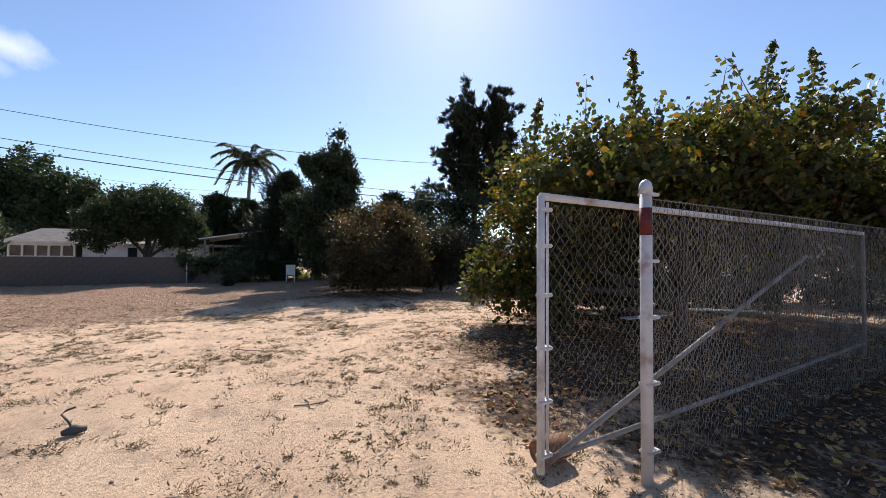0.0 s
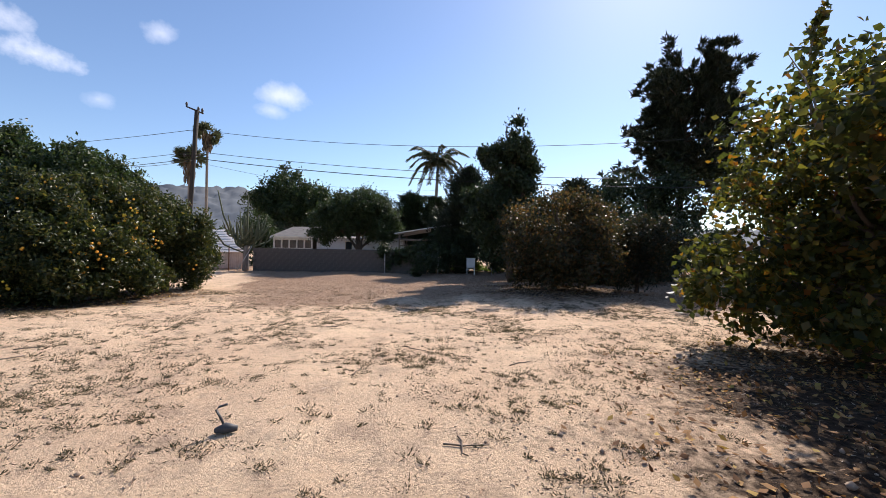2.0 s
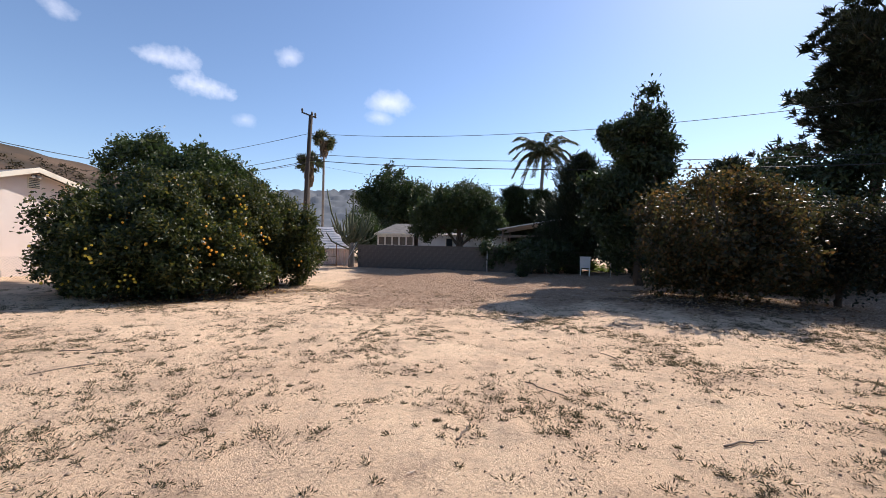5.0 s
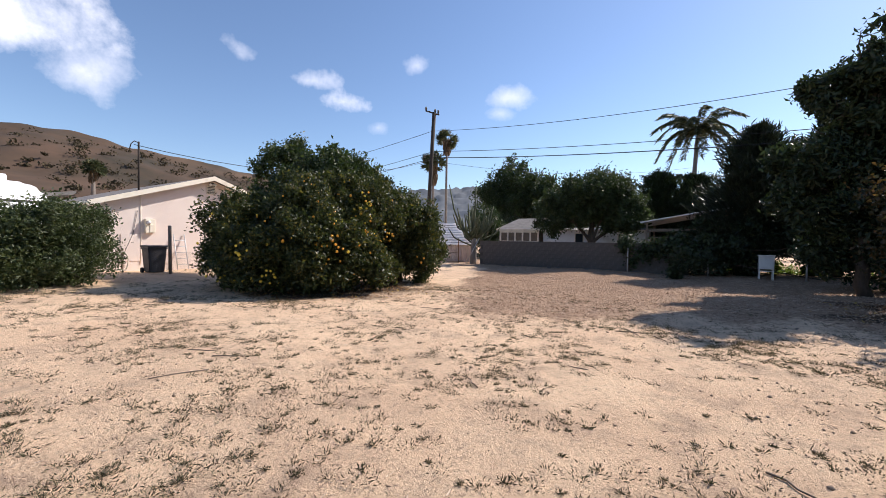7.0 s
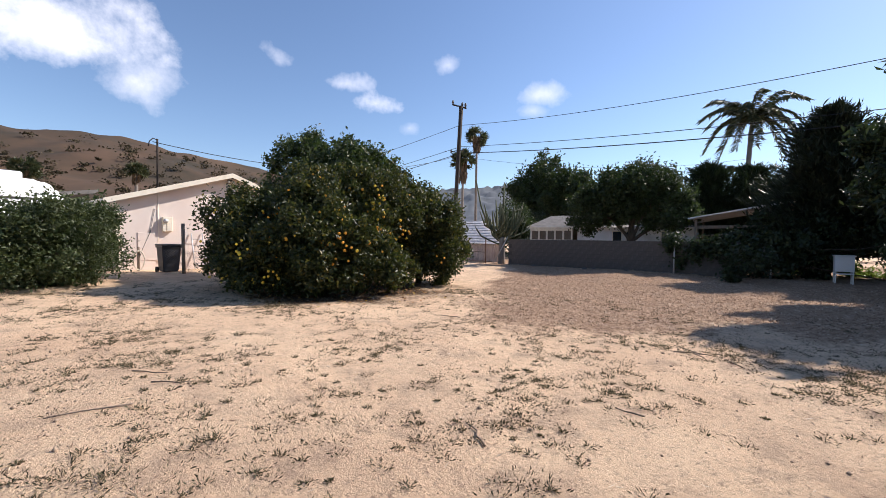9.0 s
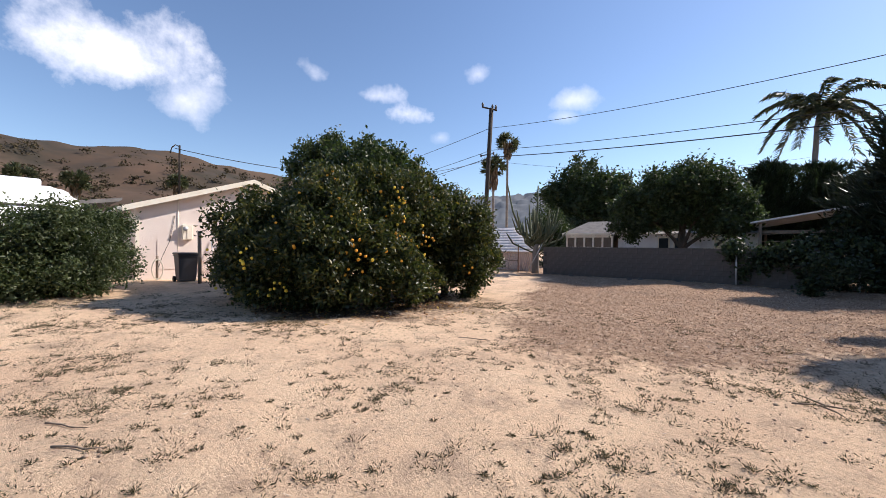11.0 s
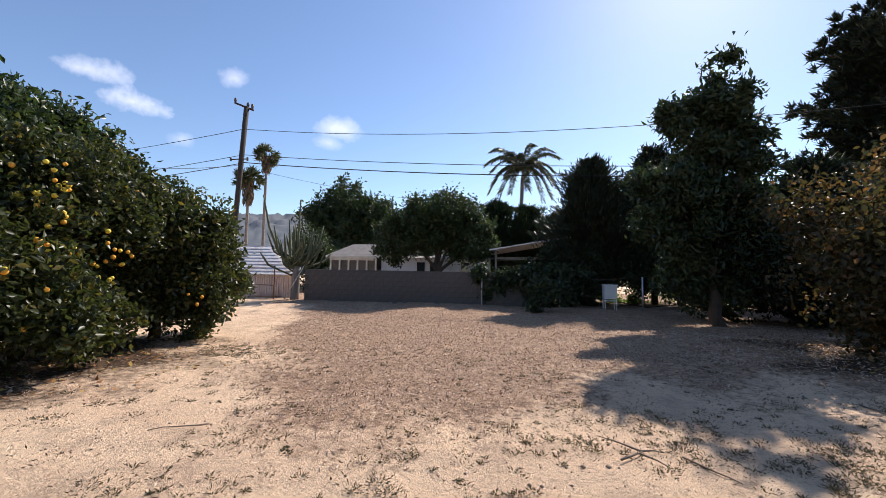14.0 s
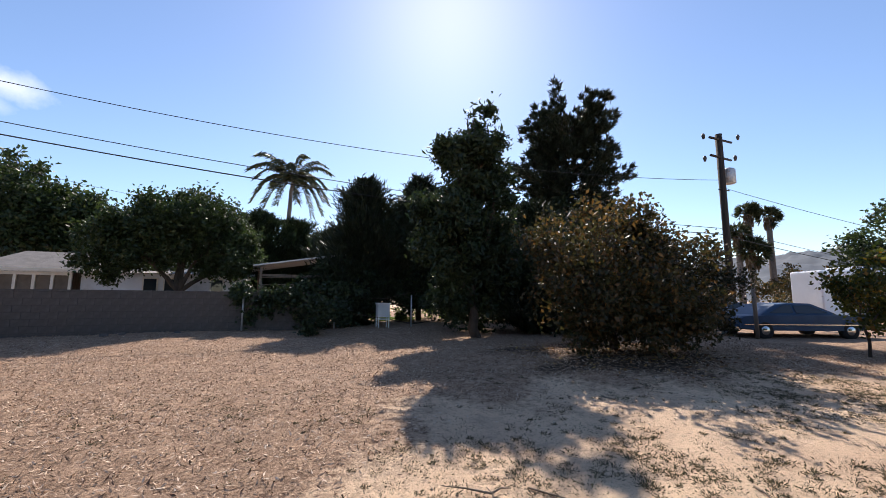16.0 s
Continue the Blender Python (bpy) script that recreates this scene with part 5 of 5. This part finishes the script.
cable("overhead_wire", P2 + (0.2, 0, 5.1), (70, 22, 3.6), 0.5, 0.024, "thick black overhead cable beyond the pole")
cable("overhead_wire", P2 + (0.2, 0, 5.5), (70, 22, 4.2), 0.5, 0.016, "black overhead wire beyond the pole")


# ---- pine ----
def pine(base, height):
    x, y = base
    t = thing("pine_tree", "tall dark pine with an open uneven crown", "tree", (x, y, gz(x, y)))
    ax = lambda h: np.array([0.9 * h / height, 0, h])
    lines = [(np.array([ax(h) for h in np.linspace(-0.2, height * 0.96, 12)]), np.linspace(0.36, 0.05, 12))]
    cs, ds = [], []
    for k in range(90):
        h = height * (0.44 + 0.54 * (k + rng.random()) / 90)
        f = (h / height - 0.44) / 0.54
        an = k * 2.4 + rng.normal() * 0.3
        ln = (4.3 * (1 - 0.32 * f) * (0.75 + 0.25 * math.sin(k * 1.3)) + 0.4) * rng.uniform(0.7, 1.1)
        o = np.array([math.cos(an), math.sin(an), 0.25 + 0.3 * f])
        p, r = limb(ax(h), ax(h) + o * ln, 0.07, 0.015, 0.06)
        lines.append((p, r))
        for j in range(17):
            c = ax(h) + o * ln * rng.uniform(0.45, 1.05) + rng.normal(size=3) * 0.32
            d = unit(o + np.array([0, 0, 0.6]) + rng.normal(size=(26, 3)) * 0.8)
            cs.append(c + d * 0.2 + rng.normal(size=(26, 3)) * 0.07)
            ds.append(d)
    tubes("trunk", lines, BARK, t, 8)
    leaves("needles", np.vstack(cs), 0.52, L_PINE, t, np.vstack(ds) * 4, 0.09)


pine((16.8, 30.0), 14.6)
tree("dark_tree", "dark broad tree below the pine", (14.0, 27.5), [(13.2, 27.5, 5.2, 2.1, 1.8, 2.4), (11.0, 27.0, 4.4, 2.2, 1.8, 2.2), (15.5, 28, 4.6, 2.4, 1.8, 3.0), (20.0, 29.5, 7.2, 2.6, 1.8, 1.7), (8.6, 26.8, 3.8, 1.8, 1.6, 2.0)], L_DARK, 1000, 20, 0.24, 0.26, trunk=0.2)

# ---- cars and camper at the right ----
def car(label, at, turn, body_mat, scale=1.0):
    t = thing("car", label, "car", (0, 0, 0), "parked cars")
    t.matrix_world = pose(*at, 0, 0, turn)
    low = [(-2.6, 0.42), (-2.62, 0.72), (-2.35, 0.84), (-1.4, 0.90), (1.05, 0.92), (2.35, 0.84), (2.62, 0.70), (2.6, 0.40), (1.9, 0.32), (-1.9, 0.32)]
    bm = bmesh.new()

    def skin(prof, w0, w1, zs):
        rings = []
        for y, in_ in ((-1, 1), (-0.93, 0), (0.93, 0), (1, 1)):
            w = [w0 + (w1 - w0) * (z - zs[0]) / (zs[1] - zs[0]) for _, z in prof]
            rings.append([bm.verts.new((x * (0.975 if in_ else 1), (y * wi), z - (0.03 if in_ and z > zs[1] - 0.1 else 0))) for (x, z), wi in zip(prof, w)])
        n = len(prof)
        for a, b in zip(rings, rings[1:]):
            for i in range(n):
                j = (i + 1) % n
                bm.faces.new((a[i], a[j], b[j], b[i]))
        bm.faces.new(rings[0]), bm.faces.new(rings[-1][::-1])

    skin(low, 0.93, 0.90, (0.3, 0.95))
    bmesh.ops.recalc_face_normals(bm, faces=bm.faces)
    part("body", bm, body_mat, t)
    bm = bmesh.new()
    top = [(-1.75, 0.88), (-0.95, 1.27), (-0.4, 1.33), (0.35, 1.31), (1.25, 0.90)]
    skin(top, 0.86, 0.66, (0.88, 1.33))
    bmesh.ops.recalc_face_normals(bm, faces=bm.faces)
    part("cabin", bm, body_mat, t)
    for s in (-1, 1):
        for x0, x1, x2, x3 in ((-1.35, -0.75, -0.42, -0.42), (-0.32, -0.32, 0.30, 0.92)):
            bm = bmesh.new()
            f = lambda x, z: bm.verts.new((x, s * (0.86 - 0.20 * (z - 0.88) / 0.45 + 0.012), z))
            bm.faces.new([f(x0, 0.95), f(x1, 1.23), f(x2, 1.25), f(x3, 0.96)])
            r = bmesh.ops.extrude_face_region(bm, geom=bm.faces[:])
            bmesh.ops.translate(bm, verts=[v for v in r["geom"] if isinstance(v, bmesh.types.BMVert)], vec=(0, -s * 0.015, 0))
            part("side_window", bm, GLASS, t)
        part("trim", box_bm(-2.4, s * 0.935 - 0.01, 0.52, 2.4, s * 0.935 + 0.01, 0.55), CHROME, t)
        for x in (-1.6, 1.6):
            w = tubes("tyre", [([(x, s * 0.72, 0.32), (x, s * 0.74, 0.32), (x, s * 0.91, 0.32), (x, s * 0.93, 0.32)], [0.27, 0.32, 0.32, 0.27])], RUBBER, t, 20)
            tubes("rim", [([(x, s * 0.90, 0.32), (x, s * 0.945, 0.32)], [0.19, 0.15])], CHROME, w, 16)
        part("headlight", box_bm(2.56, s * 0.6 - 0.12, 0.56, 2.625, s * 0.6 + 0.12, 0.70, 0.02), CHROME, t)
    part("bumper", box_bm(2.55, -0.9, 0.36, 2.72, 0.9, 0.48, 0.03), CHROME, t)
    part("bumper", box_bm(-2.72, -0.9, 0.36, -2.55, 0.9, 0.48, 0.03), CHROME, t)
    bm = bmesh.new()
    bm.faces.new([bm.verts.new(c) for c in ((1.20, -0.78, 0.945), (1.20, 0.78, 0.945), (0.42, 0.62, 1.305), (0.42, -0.62, 1.305))])
    part("windscreen", bm, GLASS, t)
    return t


car("faded blue old two door car parked on the dirt", (15.6, 16.6, gz(15.6, 16.6) - 0.02), -25, CARBLUE)
car("pale older car parked behind the blue car", (18.5, 20.4, gz(16, 19) - 0.05), -25, CARWHITE)
pst = thing("wooden_post", "leaning rough wooden post by the parked car", "post", (13.1, 16.4, gz(13.1, 16.4)))
pipe("post", (0, 0, -0.1), (-0.05, 0, 1.85), 0.07, TIMBER, pst, "", 8)
rv = thing("camper_trailer", "white box camper with a door and dark window", "camper", (0, 0, 0))
rv.matrix_world = pose(28.6, 17.6, -0.2, 0, 0, -32)
part("body", box_bm(-3.8, -1.1, 0.5, 4.4, 1.1, 3.15, 0.08), RVWHITE, rv)
part("roof_unit", box_bm(-2.0, -0.9, 3.15, 0.6, 0.9, 3.38, 0.06), RVWHITE, rv)
dr = part("door", box_bm(-2.1, -1.16, 0.7, -1.15, -1.1, 2.8, 0.02), RVWHITE, rv, "white camper door")
part("door_window", box_bm(-1.85, -1.18, 1.9, -1.4, -1.165, 2.5), GLASS, dr)
part("door_frame", box_bm(-2.2, -1.13, 0.6, -2.1, -1.09, 2.95), DARKMETAL, rv)
part("door_frame", box_bm(-1.15, -1.13, 0.6, -1.05, -1.09, 2.95), DARKMETAL, rv)
part("side_window", box_bm(0.6, -1.14, 1.6, 3.2, -1.09, 2.3, 0.02), GLASS, rv)
for x in (-2.4, 2.6):
    tubes("wheel", [([(x, -1.05, 0.4), (x, -0.8, 0.4)], 0.4)], RUBBER, rv, 16)
tree("far_tree", "big hazy grey green tree beyond the camper", (43, 20), [(42, 20, 6.0, 3.6, 3.5, 2.6), (45, 18.5, 7.4, 4.0, 3.5, 3.0), (39.5, 22, 4.2, 3.0, 3.0, 2.2), (44, 21, 3.0, 5, 3, 2.6), (50, 15, 6.5, 5, 4, 4)], L_MID, 800, 20, 0.35, 0.36, trunk=0.4)
tree("far_shrub", "row of low green shrubs beyond the cars", (30, 26), [(26, 23.5, 1.0, 2.2, 1.4, 1.1), (30, 22, 1.2, 2.5, 1.4, 1.2), (22, 25, 0.9, 2.5, 1.4, 1.2), (36, 25, 1.6, 3.5, 2, 1.8), (42, 26, 2.0, 4, 2, 2.0)], L_BUSH, 420, 20, 0.2, 0.24, trunk=0.05, limbs=False, category="shrub")
for x, y, h, c in ((41.6, 29.8, 6.0, 1.6), (42.0, 30.0, 10.0, 1.2), (43.6, 29.0, 9.6, 1.1), (40.6, 30.4, 7.8, 1.2)):
    fan_palm((x, y), h, "shaggy fan palm in a far clump", c, 0.8, "far palm clump", 0.35)
tree("young_tree", "young tree with yellow green leaves near the cars", (10.7, 12.9), [(10.6, 12.9, 1.3, 0.7, 0.7, 0.8), (11.3, 12.9, 1.9, 0.9, 0.8, 0.8), (12.2, 13.0, 1.4, 0.9, 0.8, 0.8)], L_TURN, 210, 20, 0.13, 0.115, trunk=0.04, width=0.7, droop=0.3)

# ---- hills ----
def hill(name, label, mat, profile, dist, depth, group="", rough=2.0):
    """A ridge: (azimuth, height angle) in degrees along its skyline."""
    az = np.array([p[0] for p in profile], float)
    el = np.array([p[1] for p in profile], float)
    a = np.arange(az[0], az[-1] + 0.01, 0.35)
    e = np.interp(a, az, el)
    rows_ = 34
    vs = []
    for r in range(rows_ + 1):
        f = r / rows_
        d = dist + depth * f
        top = np.tan(np.radians(e)) * (dist + depth) + 1.5
        s = f ** 1.25
        ar = np.radians(a)
        x, y = d * np.sin(ar), d * np.cos(ar)
        z = top * s - 3 * (1 - f) + rough * (value_noise(x + 999, y + 999, 22, 11) - 0.5) * f * 4 * (1 - 0.75 * f) + rough * (value_noise(x + 999, y + 999, 7, 12) - 0.5) * f
        vs.append(np.stack([x, y, z], 1))
    n = len(a)
    v = np.vstack(vs)
    i, j = np.meshgrid(np.arange(rows_), np.arange(n - 1), indexing="ij")
    k = (i * n + j).ravel()
    ob = mesh_object(name, v, np.stack([k, k + 1, k + n + 1, k + n], 1), mat, smooth=True)
    return tagged(ob, label, "hill", kind="structure"), v


h1, hv_ = hill("backdrop_hill", "dry brown hillside with scrub", HILLSIDE, [(-150, 9), (-120, 10), (-100, 10.5), (-86, 10.0), (-81, 10.4), (-77, 10.8), (-70, 9.9), (-64, 9.0), (-56, 7.6), (-50, 6.2), (-44, 4.5)], 70, 130)
hill("backdrop_far_hills", "distant hills with blue haze put into their colour", FARHILL, [(-64, 5), (-45, 6.6), (-36, 7.2), (-33, 7.5), (-28, 7.6), (-22, 6.9), (-15, 6.2), (-7.7, 5.7), (0, 4.6), (12, 3.2), (30, 2.8), (50, 3.6), (62, 4.4), (69, 5.2), (78, 4.8), (95, 4.0), (120, 3)], 420, 500, rough=9.0)
sel = rng.choice(int(len(hv_) * 0.93), 1400)
base_c = hv_[sel] + rng.normal(size=(1400, 3)) * (2, 2, 0.1)
sz = rng.uniform(0.5, 1.7, 1400)
pp_ = base_c[:, None] + rng.normal(size=(1400, 44, 3)) * sz[:, None, None] * (0.75, 0.75, 0.4)
sc = leaves("hillside_scrub", pp_.reshape(-1, 3), 0.75, L_SCRUB, None, None, 0.6)
tagged(sc, "grey green scrub bushes on the dry hillside", "shrubs", kind="stuff")
for az, d, h in ((-83.5, 60, 8.0), (-79.8, 62, 8.2), (-71.8, 70, 10.0), (-88, 60, 8.0)):
    a = radians(az)
    fan_palm((d * math.sin(a), d * math.cos(a)), h, "shaggy fan palm at the foot of the hill", 1.35, 0.9, "palms below the hill", 0.28)
tree("far_shrub", "dark trees at the foot of the hill", (-58, 10), [(-58, 5, 2.5, 3, 5, 2.6), (-57, 14, 2.6, 3, 5, 2.8), (-55, 22, 2.2, 3, 5, 2.4), (-52, 32, 2.4, 3, 5, 2.6), (-46, 40, 2.2, 4, 5, 2.6), (-38, 48, 2.2, 5, 4, 2.8), (-28, 52, 2.4, 5, 3, 3)], L_MID, 700, 18, 0.4, 0.45, trunk=0.1, limbs=False, category="trees")
tree("far_shrub", "line of dark trees behind the lots", (8, 48), [(-6, 48, 2.4, 5, 3, 2.8), (4, 48, 2.6, 5, 3, 3), (14, 46, 3.0, 5, 3, 3.2), (24, 42, 2.4, 5, 3, 2.8), (33, 38, 2.4, 5, 3, 2.6)], L_DARK, 700, 18, 0.4, 0.45, trunk=0.1, limbs=False, category="trees")

# ---- weeds, chips, leaves and clods on the ground ----
def scatter(n, x0, x1, y0, y1, keep):
    x, y = rng.uniform(x0, x1, n), rng.uniform(y0, y1, n)
    ok = rng.random(n) < keep(x, y)
    return x[ok], y[ok]


def weed_density(x, y):
    patch = np.clip((0.55 * value_noise(x, y, 1.3, 21) + 0.45 * value_noise(x, y, 0.4, 22) - 0.40) * 2.6, 0.06, 1)
    bare = np.exp(-(((x + 6.2) / 1.3) ** 2 + ((y - 11.5) / 2.5) ** 2))
    return patch * (1 - 0.85 * mulch_amount(x, y)) * (1 - 0.9 * bare) * (1 - 0.8 * litter_shade_amount(x, y))


wx, wy = scatter(21000, -14, 7, 1.0, 15, weed_density)
wz = lay(wx, wy)
per = 40
sz = rng.gamma(2.0, 0.021, len(wx)) + 0.014
d = unit(np.stack([rng.normal(size=(len(wx), per)), rng.normal(size=(len(wx), per)), rng.uniform(0.2, 1.1, (len(wx), per))], -1))
c = np.stack([wx, wy, wz], 1)[:, None] + d * (sz[:, None] * rng.uniform(0.25, 1.3, (len(wx), per)))[..., None] * (1.5, 1.5, 0.85)
tagged(leaves("weeds", c.reshape(-1, 3), 0.023, L_WEED, None, d.reshape(-1, 3) * 2, 0.27, 0.6), "small dry and grey green weeds in sand", "weeds", kind="stuff")


def flat_bits(name, x, y, size, mat, width, label, lift=0.012, flat=0.25):
    z = lay(x, y) + lift * rng.random(len(x)) + 0.004
    d = unit(np.stack([rng.normal(size=len(x)), rng.normal(size=len(x)), rng.normal(size=len(x)) * flat], 1))
    n = len(x)
    s = size * rng.uniform(0.5, 1.5, n)[:, None]
    up = unit(np.stack([rng.normal(size=n) * flat, rng.normal(size=n) * flat, np.ones(n)], 1))
    q = unit(np.cross(d, up))
    o = np.stack([x, y, z], 1)
    a, t = o - d * s / 2, o + d * s / 2 + up * s * 0.12
    m = o + up * s * 0.10 * rng.uniform(-1, 1, (n, 1))
    vs = np.stack([a, m + q * s * width / 2, t, m - q * s * width / 2], 1).reshape(-1, 3)
    k = np.arange(n)[:, None] * 4
    ob = mesh_object(name, vs, np.hstack([k, k + 1, k + 2, k, k + 2, k + 3]).reshape(-1, 3), mat)
    return tagged(ob, label, name.replace("_", " "), kind="stuff")


x, y = scatter(170000, -12, 12, 8.5, 24, lambda a, b: mulch_amount(a, b) * np.clip(1.5 - (b - 9) / 14, 0.35, 1))
flat_bits("wood_chips", x, y, 0.047, L_CHIP, 0.24, "brown and grey wood chip mulch on soil", 0.02, 0.45)
x, y = scatter(95000, -14, 12, -0.8, 20, lambda a, b: litter_shade_amount(a, b) ** 1.5 * np.where(b < 10, 1, 0.45))
flat_bits("fallen_leaves", x, y, 0.062, L_FALLEN, 0.6, "dry brown and yellow leaves fallen under trees", 0.03, 0.35)
x, y = scatter(30000, -13, 6, 0.5, 14, lambda a, b: 0.15 + 0.5 * (value_noise(a, b, 0.8, 31) > 0.55))
flat_bits("straw_bits", x, y, 0.05, L_CHIP, 0.12, "scattered dry straw and stem bits", 0.008, 0.15)
x, y = scatter(26000, -13, 6, 0.5, 15, lambda a, b: 0.1 + 0.7 * (value_noise(a, b, 1.3, 33) > 0.5))
n = len(x)
r = rng.gamma(2.0, 0.0028, n) + 0.002
octa = np.array([(1, 0, 0), (-1, 0, 0), (0, 1, 0), (0, -1, 0), (0, 0, 1), (0, 0, -1)], float)
v = octa[None] * r[:, None, None] * rng.uniform(0.6, 1.3, (n, 6, 1)) + np.stack([x, y, lay(x, y) + r * 0.35], 1)[:, None]
fo = np.array([(0, 2, 4), (2, 1, 4), (1, 3, 4), (3, 0, 4), (2, 0, 5), (1, 2, 5), (3, 1, 5), (0, 3, 5)])
CLOD = surface("clod", (0.42, 0.31, 0.22), (0.30, 0.22, 0.16), rough=0.95, scale=2, relief=0)
tagged(mesh_object("clods", v.reshape(-1, 3), (fo[None] + np.arange(n)[:, None, None] * 6).reshape(-1, 3), CLOD), "small clods and pebbles on sand", "clods", kind="stuff")
# dry sticks lying about
for k in range(16):
    x, y = rng.uniform(-6, 2), rng.uniform(4, 13)
    an, ln = rng.uniform(0, 6.28), rng.uniform(0.2, 0.55)
    t = np.linspace(0, 1, 6)
    xs, ys = x + np.cos(an) * ln * t + rng.normal(size=6) * 0.012, y + np.sin(an) * ln * t + rng.normal(size=6) * 0.012
    st = tubes("dry_stick", [(np.stack([xs, ys, lay(xs, ys) + 0.012], 1), np.linspace(0.008, 0.004, 6))], TIMBER, None, 5)
    tagged(st, "thin dry stick lying on the sand", "stick", "sticks on the ground")
# a forked dead branch on the sand
bx0, by0 = -1.6, 11.2
fork_ = thing("dead_branch", "forked dead branch lying on the sand", "branch", (bx0, by0, gz(bx0, by0)))
for pts in (((-0.35, -0.42), (-0.12, -0.2), (0.02, 0.0), (0.06, 0.2)), ((0.02, 0.0), (-0.2, 0.25), (-0.42, 0.42)), ((0.02, 0.02), (0.2, 0.12), (0.3, 0.05)), ((-0.05, -0.1), (0.12, -0.22), (0.2, -0.4))):
    q = np.array(pts) * 0.65
    z = lay(q[:, 0] + bx0, q[:, 1] + by0) - gz(bx0, by0) + 0.03
    tubes("twig", [(np.column_stack([q, z]), np.linspace(0.009, 0.003, len(q)))], TIMBER, fork_, 6)
